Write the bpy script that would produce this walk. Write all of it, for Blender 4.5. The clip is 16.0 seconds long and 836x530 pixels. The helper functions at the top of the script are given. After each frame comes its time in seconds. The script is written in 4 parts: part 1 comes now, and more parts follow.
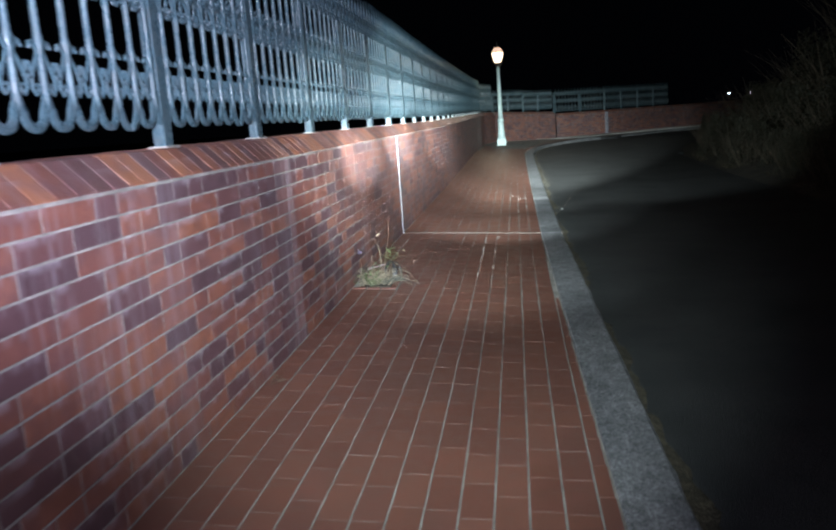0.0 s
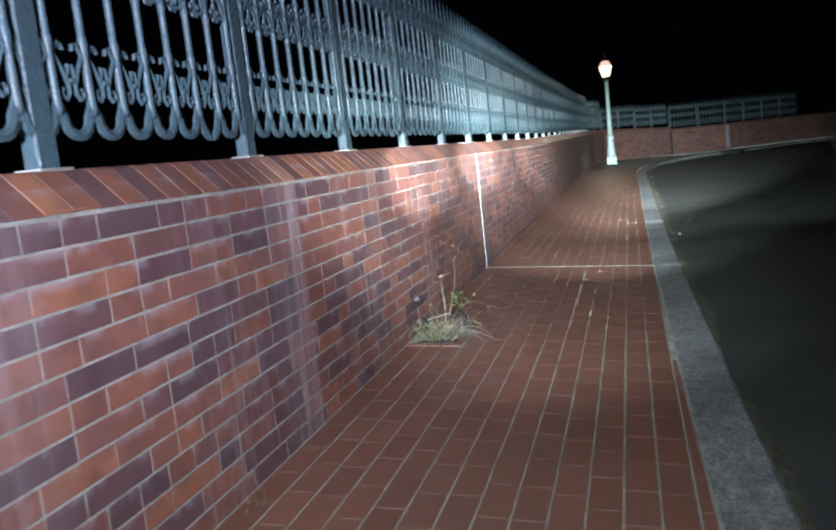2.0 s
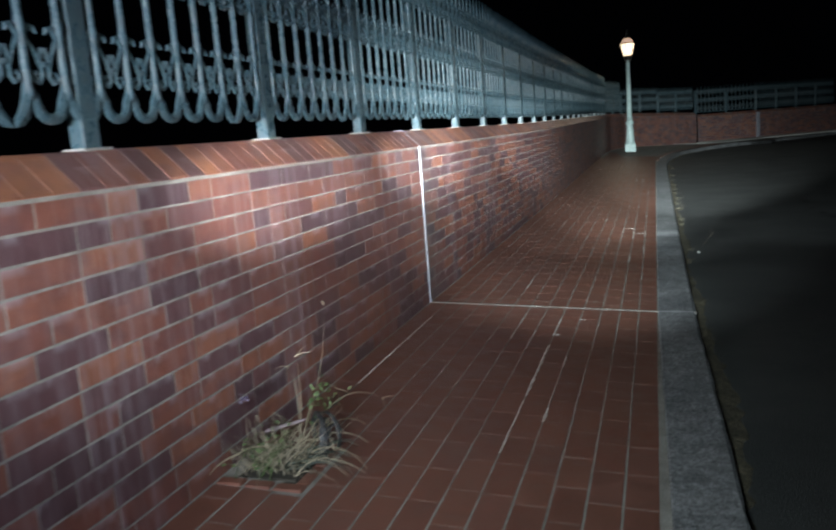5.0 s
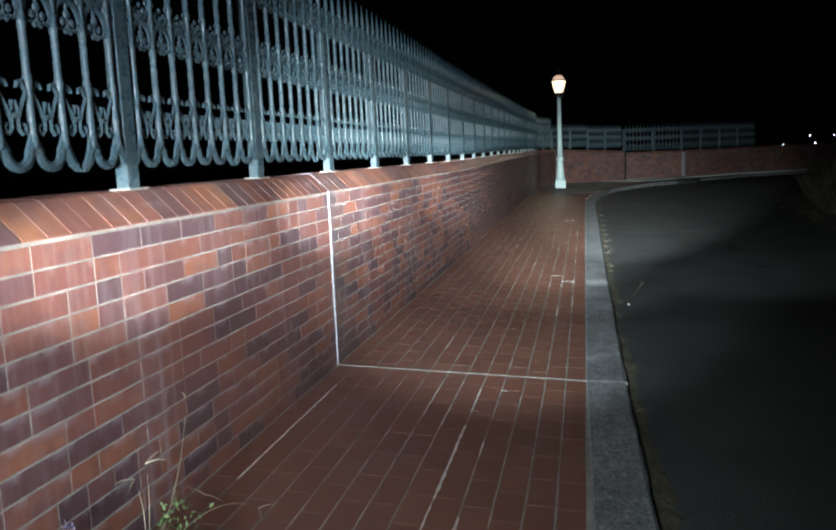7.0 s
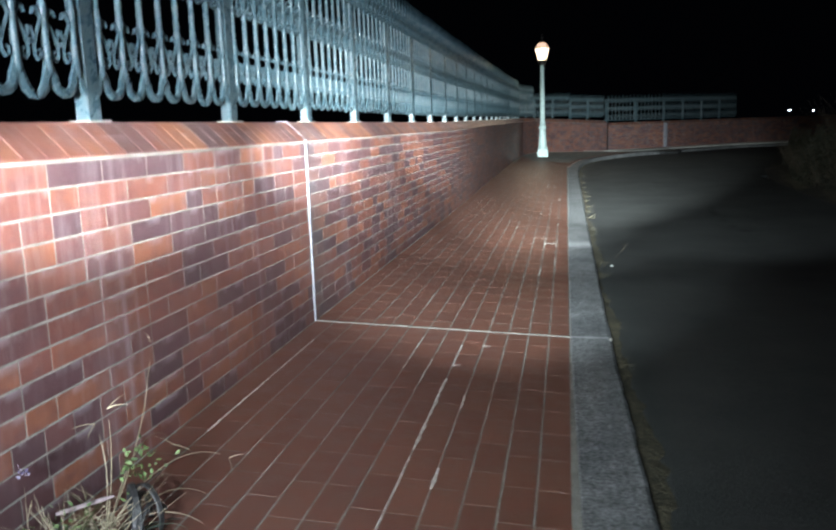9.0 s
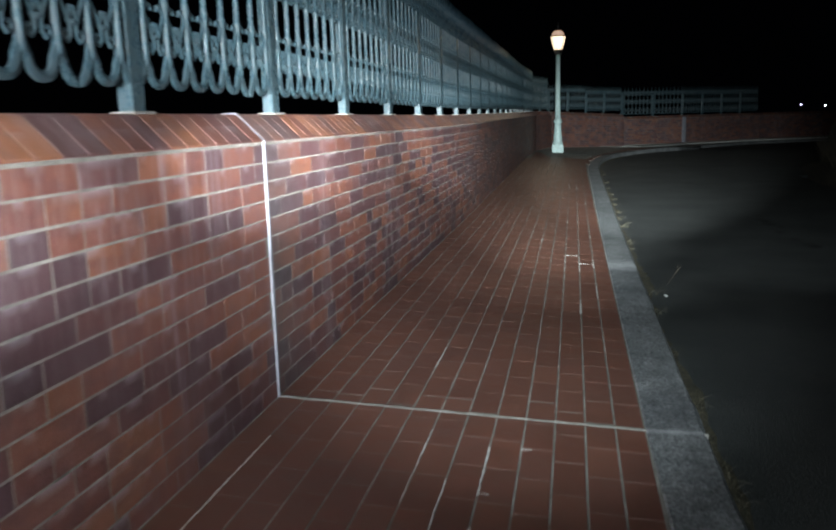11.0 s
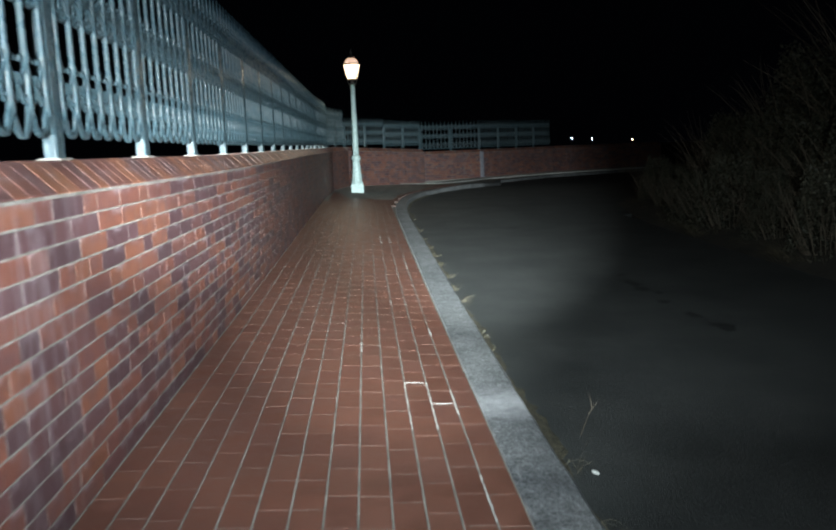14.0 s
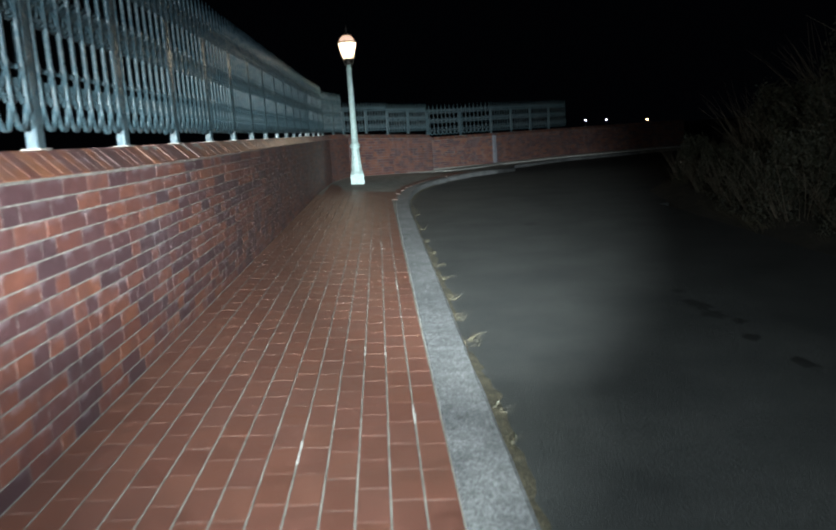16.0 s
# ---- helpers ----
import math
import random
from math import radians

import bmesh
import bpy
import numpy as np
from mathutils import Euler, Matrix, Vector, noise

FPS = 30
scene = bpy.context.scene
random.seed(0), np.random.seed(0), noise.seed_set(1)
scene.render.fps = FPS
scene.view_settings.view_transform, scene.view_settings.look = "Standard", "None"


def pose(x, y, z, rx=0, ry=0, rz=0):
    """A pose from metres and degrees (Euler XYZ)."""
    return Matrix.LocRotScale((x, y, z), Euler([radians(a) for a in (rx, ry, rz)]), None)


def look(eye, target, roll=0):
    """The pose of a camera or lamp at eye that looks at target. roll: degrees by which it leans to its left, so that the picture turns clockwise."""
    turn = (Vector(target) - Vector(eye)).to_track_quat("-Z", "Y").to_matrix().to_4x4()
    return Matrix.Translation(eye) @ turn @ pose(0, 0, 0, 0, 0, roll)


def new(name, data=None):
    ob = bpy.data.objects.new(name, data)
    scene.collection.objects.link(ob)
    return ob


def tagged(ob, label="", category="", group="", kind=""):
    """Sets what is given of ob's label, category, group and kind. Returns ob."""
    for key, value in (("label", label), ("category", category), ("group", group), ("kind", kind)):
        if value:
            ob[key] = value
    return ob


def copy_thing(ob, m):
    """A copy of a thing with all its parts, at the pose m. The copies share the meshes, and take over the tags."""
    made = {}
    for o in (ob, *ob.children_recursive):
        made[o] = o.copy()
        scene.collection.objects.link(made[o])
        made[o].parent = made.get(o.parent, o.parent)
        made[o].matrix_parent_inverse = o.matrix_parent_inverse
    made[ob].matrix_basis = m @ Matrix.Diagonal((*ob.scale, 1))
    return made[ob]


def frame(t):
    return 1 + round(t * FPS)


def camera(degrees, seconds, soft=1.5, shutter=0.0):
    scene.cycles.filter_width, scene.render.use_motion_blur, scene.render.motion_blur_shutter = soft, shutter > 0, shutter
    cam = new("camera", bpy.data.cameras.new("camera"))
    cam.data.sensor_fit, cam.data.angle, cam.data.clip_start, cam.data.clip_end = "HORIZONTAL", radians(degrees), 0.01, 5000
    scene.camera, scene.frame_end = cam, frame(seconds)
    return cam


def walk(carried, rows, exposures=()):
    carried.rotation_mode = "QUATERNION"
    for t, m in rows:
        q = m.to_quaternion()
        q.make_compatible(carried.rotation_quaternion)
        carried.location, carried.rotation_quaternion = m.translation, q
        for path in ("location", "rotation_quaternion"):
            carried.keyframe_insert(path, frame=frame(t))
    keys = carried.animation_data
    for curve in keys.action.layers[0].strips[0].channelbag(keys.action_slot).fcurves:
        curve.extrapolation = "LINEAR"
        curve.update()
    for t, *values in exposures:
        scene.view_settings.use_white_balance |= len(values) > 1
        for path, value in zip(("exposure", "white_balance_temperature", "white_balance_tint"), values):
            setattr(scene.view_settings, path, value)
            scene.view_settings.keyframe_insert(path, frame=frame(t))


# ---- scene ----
# A brick pavement beside a brick wall with a cast-iron fence, at night.
# The wall's face is the plane x = 0, the walk goes along +y, z = 0 is the wall's foot.
cam = camera(55.2, 16.0, soft=2.1, shutter=0.5)
PATH = [
    (0, (1.283, 3.328, 1.218), (1.025, 5.279, 0.861), -4.1),
    (0.5, (1.289, 3.736, 1.202), (1.084, 5.692, 0.839), -3.1),
    (1, (1.32, 4.062, 1.151), (1.141, 6.026, 0.816), -3.8),
    (1.5, (1.405, 4.292, 1.149), (1.039, 6.243, 0.905), -5.3),
    (2, (1.366, 4.66, 1.116), (0.837, 6.57, 0.844), -6.2),
    (2.5, (1.381, 5.058, 1.13), (0.806, 6.954, 0.857), -5.8),
    (3, (1.47, 5.383, 1.156), (0.796, 7.249, 0.899), -6.0),
    (3.5, (1.462, 5.725, 1.113), (0.738, 7.571, 0.853), -6.1),
    (4, (1.428, 6.158, 1.139), (0.766, 8.024, 0.857), -4.5),
    (4.5, (1.47, 6.484, 1.135), (0.812, 8.348, 0.829), -4.9),
    (5, (1.514, 6.808, 1.154), (0.938, 8.695, 0.83), -4.4),
    (7.3, (1.509, 7.396, 1.256), (1.116, 9.341, 1.0), -2.5),
    (7.5, (1.494, 7.391, 1.246), (1.116, 9.339, 0.997), -2.5),
    (8, (1.508, 7.386, 1.239), (1.145, 9.338, 1.001), -2.6),
    (8.5, (1.54, 7.4, 1.222), (1.185, 9.355, 0.996), -2.5),
    (9, (1.483, 7.514, 1.122), (1.118, 9.451, 0.783), -2.0),
    (9.2, (1.401, 7.625, 1.112), (0.96, 9.545, 0.767), -2.4),
    (11.5, (1.188, 9.448, 1.156), (0.865, 11.388, 0.793), -1.1),
    (12, (1.114, 10.009, 1.196), (0.89, 11.962, 0.83), -0.5),
    (12.5, (0.979, 10.463, 1.192), (0.909, 12.437, 0.879), -0.3),
    (13, (0.882, 10.842, 1.186), (0.908, 12.821, 0.895), -1.4),
    (13.5, (0.962, 11.327, 1.189), (1.032, 13.305, 0.899), -2.6),
    (14, (1.006, 11.807, 1.167), (1.124, 13.783, 0.879), -2.3),
    (14.5, (1.046, 12.293, 1.164), (1.211, 14.264, 0.872), -2.2),
    (15, (1.193, 12.765, 1.129), (1.262, 14.742, 0.836), -3.6),
    (15.5, (1.252, 13.253, 1.094), (1.309, 15.227, 0.779), -3.8),
    (16, (1.316, 13.749, 1.131), (1.393, 15.722, 0.812), -3.9),
]

EXPOSURES = [(0.0, -0.30), (0.5, -0.27), (1.0, -0.10), (1.5, 0.05), (2.0, -0.22), (2.5, -0.42), (3.0, -0.50), (3.5, -0.70), (4.0, -0.92), (4.5, -1.10), (5.0, -1.20), (7.5, -0.80), (8.5, -0.68), (9.0, -0.25),
             (9.3, -0.40), (11.5, -1.25), (12.0, -1.10), (12.5, -1.05), (13.0, -0.70), (13.5, -0.64), (14.0, -0.48), (14.5, -0.30), (15.0, -0.20), (15.5, -0.37), (16.0, -0.33)]
walk(cam, [(t, look(eye, target, roll)) for t, eye, target, roll in PATH], EXPOSURES)

# ---- night sky and the light of the walker's torch ----
world = bpy.data.worlds.new("night")
world.use_nodes = True
world.node_tree.nodes["Background"].inputs[0].default_value = (0.25, 0.3, 0.5, 1)
world.node_tree.nodes["Background"].inputs[1].default_value = 0.002
scene.world = world


def torch(at, to, watts, degrees, blend=1.0, colour=(0.82, 0.96, 1.0)):
    lamp = bpy.data.lights.new("torch_beam", "SPOT")
    lamp.energy, lamp.spot_size, lamp.spot_blend, lamp.color = watts, radians(degrees), blend, colour
    lamp.shadow_soft_size = 0.03
    ob = new("torch_beam", lamp)
    ob.matrix_world = look(at, to)
    return ob


# the torch as it is carried past places of the walk. Its narrow beam on the wall:
WARM, COOL, EDGE = (0.91, 0.98, 0.98), (0.80, 0.97, 1.0), (0.74, 0.77, 1.0)
torch((1.50, 4.3, 1.30), (0.0, 9.8, 1.00), 4000, 22, colour=WARM)
torch((1.50, 5.2, 1.25), (0.0, 9.85, 0.98), 14000, 8, colour=WARM)
torch((1.50, 7.2, 1.25), (0.0, 11.95, 0.98), 12000, 8, colour=WARM)
torch((1.50, 8.2, 1.25), (0.0, 13.1, 1.00), 8500, 9, colour=WARM)
torch((1.50, 6.6, 1.25), (0.0, 12.4, 1.00), 3600, 20, colour=WARM)
torch((1.50, 7.9, 1.25), (0.0, 13.7, 1.05), 6000, 18, colour=WARM)
torch((1.25, 10.2, 1.25), (0.0, 16.4, 0.95), 11000, 11, colour=WARM)
# the beam along the pavement and into the bend
torch((1.35, 9.2, 1.50), (1.05, 22.5, 0.2), 22000, 22, colour=(0.86, 1.0, 0.99))
torch((1.35, 12.2, 1.45), (2.9, 28.0, -0.1), 17000, 25, colour=(0.86, 1.0, 1.0))
torch((1.50, 7.4, 1.30), (-0.1, 13.6, 1.72), 2600, 20, colour=COOL)
# the bluish edge of the beam on the near fence and wall
torch((1.45, 2.4, 1.45), (-0.1, 6.9, 1.75), 3000, 50, colour=EDGE)
torch((1.45, 1.0, 1.45), (0.0, 6.2, 1.0), 700, 70, colour=EDGE)
# the wide spill on the ground before the walker's feet, and on the far verge
torch((1.20, 3.2, 1.60), (0.7, 8.6, 0.0), 1200, 50, colour=COOL)
torch((1.20, 6.0, 1.60), (0.7, 11.6, 0.0), 900, 50, colour=COOL)
torch((1.20, 8.9, 1.60), (0.9, 15.2, 0.0), 1900, 46, colour=COOL)
torch((1.20, 11.6, 1.60), (1.0, 18.2, 0.0), 1150, 50, colour=COOL)
torch((1.80, 12.0, 1.60), (5.4, 24.0, 0.6), 1000, 54, colour=COOL)
# the street lamp's own flame-coloured light
lamp = bpy.data.lights.new("lantern_light", "POINT")
lamp.energy, lamp.shadow_soft_size, lamp.color = 75, 0.07, (1.0, 0.82, 0.58)
new("lantern_light", lamp).matrix_world = pose(0.757, 33.34, 3.23)

# ---- materials ----
def nodes_of(name):
    m = bpy.data.materials.new(name)
    m.use_nodes = True
    nt = m.node_tree
    return m, nt, nt.nodes["Principled BSDF"]


def put(nt, kind, **values):
    n = nt.nodes.new(kind)
    for k, v in values.items():
        if k.startswith("i_"):
            n.inputs[int(k[2:])].default_value = v
    return n


def ramp(nt, source, stops, constant=False):
    n = nt.nodes.new("ShaderNodeValToRGB")
    els = n.color_ramp.elements
    while len(els) < len(stops):
        els.new(0.5)
    for e, (p, c) in zip(els, stops):
        e.position = p
        e.color = (*c, 1) if len(c) == 3 else c
    if constant:
        n.color_ramp.interpolation = "CONSTANT"
    nt.links.new(source, n.inputs[0])
    return n.outputs[0]


def grey(v):
    return (v, v, v)


def math_node(nt, op, a, b=None, c=None, clamp=False):
    n = nt.nodes.new("ShaderNodeMath")
    n.operation, n.use_clamp = op, clamp
    for i, v in enumerate((a, b, c)):
        if v is None:
            continue
        if isinstance(v, (int, float)):
            n.inputs[i].default_value = v
        else:
            nt.links.new(v, n.inputs[i])
    return n.outputs[0]


def mix(nt, factor, a, b, kind="MIX"):
    n = nt.nodes.new("ShaderNodeMix")
    n.data_type, n.blend_type = "RGBA", kind
    for i, v in ((0, factor), (6, a), (7, b)):
        if isinstance(v, (int, float)):
            n.inputs[i].default_value = v
        elif isinstance(v, tuple):
            n.inputs[i].default_value = (*v, 1)
        else:
            nt.links.new(v, n.inputs[i])
    return n.outputs[2]


def place_of(nt):
    return nt.nodes.new("ShaderNodeNewGeometry").outputs["Position"]


def noise_at(nt, vector, scale, detail=4, rough=0.6, stretch=None):
    if stretch:
        m = nt.nodes.new("ShaderNodeMapping")
        m.inputs["Scale"].default_value = stretch
        nt.links.new(vector, m.inputs[0])
        vector = m.outputs[0]
    n = nt.nodes.new("ShaderNodeTexNoise")
    n.inputs["Scale"].default_value, n.inputs["Detail"].default_value, n.inputs["Roughness"].default_value = scale, detail, rough
    nt.links.new(vector, n.inputs["Vector"])
    return n.outputs[0]


def bump(nt, bsdf, height, strength, distance=0.01):
    n = nt.nodes.new("ShaderNodeBump")
    n.inputs["Strength"].default_value, n.inputs["Distance"].default_value = strength, distance
    nt.links.new(height, n.inputs["Height"])
    nt.links.new(n.outputs[0], bsdf.inputs["Normal"])


def band(nt, along, centre, width):
    d = math_node(nt, "ABSOLUTE", math_node(nt, "SUBTRACT", along, centre))
    return math_node(nt, "SUBTRACT", 1.0, math_node(nt, "DIVIDE", d, width), clamp=True)


COURSE, COURSES = 0.0755, 14


def brick_paint(name, per_island, stops, dirt=1.0):
    """Fired brick: a colour for each brick, grain, and lime that the rain has washed down in streaks."""
    m, nt, b = nodes_of(name)
    pos = place_of(nt)
    if per_island:
        rnd = nt.nodes.new("ShaderNodeNewGeometry").outputs["Random Per Island"]
    else:
        rnd = nt.nodes.new("ShaderNodeObjectInfo").outputs["Random"]
    col = ramp(nt, rnd, stops, True)
    blot = noise_at(nt, pos, 9, 5)
    col = mix(nt, 0.55, col, ramp(nt, blot, [(0.25, grey(0.5)), (0.75, grey(1.25))]), "MULTIPLY")
    if dirt:
        flash = ramp(nt, noise_at(nt, pos, 1.0, 3, 0.5, (6, 7, 15)), [(0.46, grey(0)), (0.62, grey(0.38))])
        col = mix(nt, flash, col, (0.12, 0.062, 0.07))
    else:
        col = mix(nt, ramp(nt, noise_at(nt, pos, 1.6, 4), [(0.4, grey(0)), (0.7, grey(0.4))]), col, (0.15, 0.075, 0.058))
    grain = noise_at(nt, pos, 240, 3)
    col = mix(nt, 0.35, col, ramp(nt, grain, [(0.3, grey(0.55)), (0.7, grey(1.3))]), "MULTIPLY")
    if dirt:
        xyz = nt.nodes.new("ShaderNodeSeparateXYZ")
        nt.links.new(pos, xyz.inputs[0])
        y = xyz.outputs[1]
        fine = ramp(nt, noise_at(nt, pos, 1.0, 5, 0.65, (4, 20, 1.6)), [(0.46, grey(0)), (0.68, grey(1))])
        wide = ramp(nt, noise_at(nt, pos, 1.0, 2, 0.5, (1, 1.1, 0.35)), [(0.46, grey(0.0)), (0.70, grey(0.6))])
        streak = math_node(nt, "MULTIPLY", fine, wide)
        z = xyz.outputs[2]
        for centre, width, force in ((9.95, 0.028, 1.0), (9.83, 0.05, 0.75), (10.03, 0.02, 0.6), (8.80, 0.05, 0.6), (8.64, 0.03, 0.5), (8.30, 0.06, 0.35), (11.17, 0.03, 0.5), (11.35, 0.03, 0.3), (12.75, 0.12, 0.5), (6.1, 0.2, 0.4)):
            run = math_node(nt, "MULTIPLY", band(nt, y, centre, width), force)
            streak = math_node(nt, "MAXIMUM", streak, math_node(nt, "MULTIPLY", run, math_node(nt, "ADD", fine, 0.35)))
        # the broad wash, which ends sharply on its far side
        wash = math_node(nt, "MULTIPLY", band(nt, y, 7.79, 0.40), math_node(nt, "LESS_THAN", math_node(nt, "ADD", y, math_node(nt, "MULTIPLY", fine, 0.015)), 7.80))
        wash = math_node(nt, "MULTIPLY", wash, math_node(nt, "ADD", math_node(nt, "MULTIPLY", fine, 1.0), 0.30))
        streak = math_node(nt, "MAXIMUM", streak, wash, clamp=True)
        # lime that has seeped out of the bed joints and stands on the bricks' upper edges
        level = math_node(nt, "FRACT", math_node(nt, "DIVIDE", z, COURSE))
        crust = math_node(nt, "MULTIPLY", math_node(nt, "SUBTRACT", math_node(nt, "MULTIPLY", level, 2.2), 1.25, clamp=True), ramp(nt, noise_at(nt, pos, 1.0, 4, 0.6, (3, 7, 2.5)), [(0.48, grey(0)), (0.62, grey(0.9))]))
        streak = math_node(nt, "MAXIMUM", streak, crust, clamp=True)
        col = mix(nt, math_node(nt, "MULTIPLY", streak, 0.52 * dirt), col, (0.44, 0.39, 0.44))
        moss = math_node(nt, "MULTIPLY", band(nt, y, 12.05, 0.42), math_node(nt, "GREATER_THAN", y, 12.0))
        moss = math_node(nt, "MULTIPLY", moss, math_node(nt, "ADD", wide, 0.5), clamp=True)
        col = mix(nt, math_node(nt, "MULTIPLY", moss, 0.75), col, (0.10, 0.107, 0.115))
    nt.links.new(col, b.inputs["Base Color"])
    nt.links.new(ramp(nt, blot, [(0.3, grey(0.34)), (0.7, grey(0.58))]), b.inputs["Roughness"])
    bump(nt, b, math_node(nt, "ADD", grain, math_node(nt, "MULTIPLY", blot, 2.0)), 0.35, 0.004)
    return m


WALL_STOPS = [(0.0, (0.123, 0.063, 0.071)), (0.14, (0.226, 0.087, 0.066)), (0.26, (0.164, 0.073, 0.071)), (0.36, (0.282, 0.111, 0.072)), (0.47, (0.208, 0.082, 0.068)), (0.58, (0.106, 0.059, 0.068)), (0.70, (0.258, 0.100, 0.071)), (0.80, (0.139, 0.068, 0.073)), (0.90, (0.229, 0.095, 0.076))]
COPE_STOPS = [(0.0, (0.26, 0.105, 0.062)), (0.2, (0.19, 0.075, 0.056)), (0.4, (0.31, 0.128, 0.072)), (0.55, (0.13, 0.066, 0.062)), (0.7, (0.23, 0.092, 0.062)), (0.85, (0.155, 0.072, 0.066))]
PAVE_STOPS = [(0.0, (0.207, 0.083, 0.058)), (0.25, (0.189, 0.076, 0.055)), (0.5, (0.221, 0.092, 0.065)), (0.75, (0.198, 0.083, 0.062))]
brick_one = brick_paint("brick_single", False, WALL_STOPS)
brick_many = brick_paint("brick_joined", True, WALL_STOPS)
cope_one = brick_paint("coping_single", False, COPE_STOPS, 0.5)
cope_many = brick_paint("coping_joined", True, COPE_STOPS, 0.5)
paver_one = brick_paint("paver_single", False, PAVE_STOPS, 0)
paver_many = brick_paint("paver_joined", True, PAVE_STOPS, 0)


def plain_rock(name, low, high, scale, rough, strength, fine=180, distance=0.006, speck=0.6, sharp=0.2):
    """Mortar, concrete, asphalt: two colours in blotches, with a fine grain."""
    m, nt, b = nodes_of(name)
    pos = place_of(nt)
    blot = noise_at(nt, pos, scale, 6, 0.65)
    grain = noise_at(nt, pos, fine, 3, 0.7)
    col = ramp(nt, blot, [(0.3, low), (0.7, high)])
    col = mix(nt, speck, col, ramp(nt, grain, [(0.5 - sharp, grey(0.45)), (0.5 + sharp, grey(1.5))]), "MULTIPLY")
    nt.links.new(col, b.inputs["Base Color"])
    b.inputs["Roughness"].default_value = rough
    bump(nt, b, math_node(nt, "ADD", grain, blot), strength, distance)
    return m


mortar = plain_rock("mortar", (0.18, 0.17, 0.155), (0.36, 0.34, 0.315), 6, 0.85, 0.4)
floor_mortar = plain_rock("floor_mortar", (0.15, 0.135, 0.12), (0.33, 0.31, 0.285), 5, 0.85, 0.4)
lime = plain_rock("lime", (0.45, 0.44, 0.42), (0.74, 0.73, 0.71), 14, 0.7, 0.3)
sealant = plain_rock("sealant", (0.22, 0.22, 0.26), (0.40, 0.40, 0.46), 12, 0.55, 0.3)


def kerb_stone_paint():
    """Old cast kerb concrete: dark patina in blotches, pale scuffs, pits, a wash of lime at two places."""
    m, nt, b = nodes_of("concrete")
    pos = place_of(nt)
    broad = noise_at(nt, pos, 2.2, 6, 0.7)
    blot = noise_at(nt, pos, 14, 6, 0.7)
    grain = noise_at(nt, pos, 62, 4, 0.75)
    col = ramp(nt, broad, [(0.3, (0.10, 0.103, 0.112)), (0.7, (0.235, 0.237, 0.245))])
    col = mix(nt, 0.8, col, ramp(nt, blot, [(0.3, grey(0.5)), (0.7, grey(1.45))]), "MULTIPLY")
    col = mix(nt, 0.85, col, ramp(nt, grain, [(0.38, grey(0.4)), (0.62, grey(1.6))]), "MULTIPLY")
    scuff = ramp(nt, noise_at(nt, pos, 1.0, 5, 0.7, (26, 5, 8)), [(0.60, grey(0)), (0.70, grey(0.6))])
    col = mix(nt, scuff, col, (0.40, 0.40, 0.41))
    xyz = nt.nodes.new("ShaderNodeSeparateXYZ")
    nt.links.new(pos, xyz.inputs[0])
    for centre, width, force in ((15.55, 0.30, 1.0), (11.99, 0.03, 1.0)):
        pale = math_node(nt, "MULTIPLY", band(nt, xyz.outputs[1], centre, width), math_node(nt, "MULTIPLY", blot, 1.5 * force), clamp=True)
        col = mix(nt, pale, col, (0.52, 0.51, 0.54))
    nt.links.new(col, b.inputs["Base Color"])
    b.inputs["Roughness"].default_value = 0.75
    bump(nt, b, math_node(nt, "ADD", grain, math_node(nt, "MULTIPLY", blot, 2.5)), 0.8, 0.006)
    return m


concrete = kerb_stone_paint()
pale_concrete = plain_rock("pale_concrete", (0.55, 0.54, 0.52), (0.75, 0.74, 0.72), 4, 0.8, 0.4)
asphalt = plain_rock("asphalt", (0.028, 0.030, 0.031), (0.066, 0.067, 0.066), 1.3, 0.7, 1.0, 110, 0.010, 0.75, 0.14)
tar = plain_rock("tar", (0.012, 0.012, 0.012), (0.025, 0.025, 0.025), 9, 0.7, 0.8, 110)
soil = plain_rock("soil", (0.02, 0.018, 0.014), (0.06, 0.05, 0.038), 3, 0.95, 0.8, 60)


def painted(name, colour, rough=0.35, chip=0.25):
    """Old gloss paint on cast iron, dulled in places."""
    m, nt, b = nodes_of(name)
    pos = place_of(nt)
    blot = noise_at(nt, pos, 18, 6, 0.7)
    fine = noise_at(nt, pos, 160, 3, 0.6)
    dull = tuple(c * 0.6 + 0.03 for c in colour)
    col = ramp(nt, blot, [(0.30, dull), (0.55, colour), (0.8, tuple(min(1, c * 1.25 + 0.02) for c in colour))])
    nt.links.new(col, b.inputs["Base Color"])
    nt.links.new(ramp(nt, blot, [(0.3, grey(rough + chip)), (0.65, grey(rough))]), b.inputs["Roughness"])
    bump(nt, b, math_node(nt, "ADD", fine, math_node(nt, "MULTIPLY", blot, 1.5)), 0.55, 0.004)
    return m


fence_paint = painted("fence_paint", (0.048, 0.086, 0.106), 0.19)
lamp_paint = painted("lamp_paint", (0.55, 0.70, 0.69), 0.4)
rust = painted("dark_iron", (0.07, 0.06, 0.05), 0.5)


def leafy(name, a, b_, rough=0.6):
    m, nt, b = nodes_of(name)
    rnd = nt.nodes.new("ShaderNodeNewGeometry").outputs["Random Per Island"]
    col = ramp(nt, rnd, [(0.0, a), (1.0, b_)])
    col = mix(nt, 0.5, col, ramp(nt, noise_at(nt, place_of(nt), 60, 3), [(0.3, grey(0.6)), (0.7, grey(1.3))]), "MULTIPLY")
    nt.links.new(col, b.inputs["Base Color"])
    b.inputs["Roughness"].default_value = rough
    return m


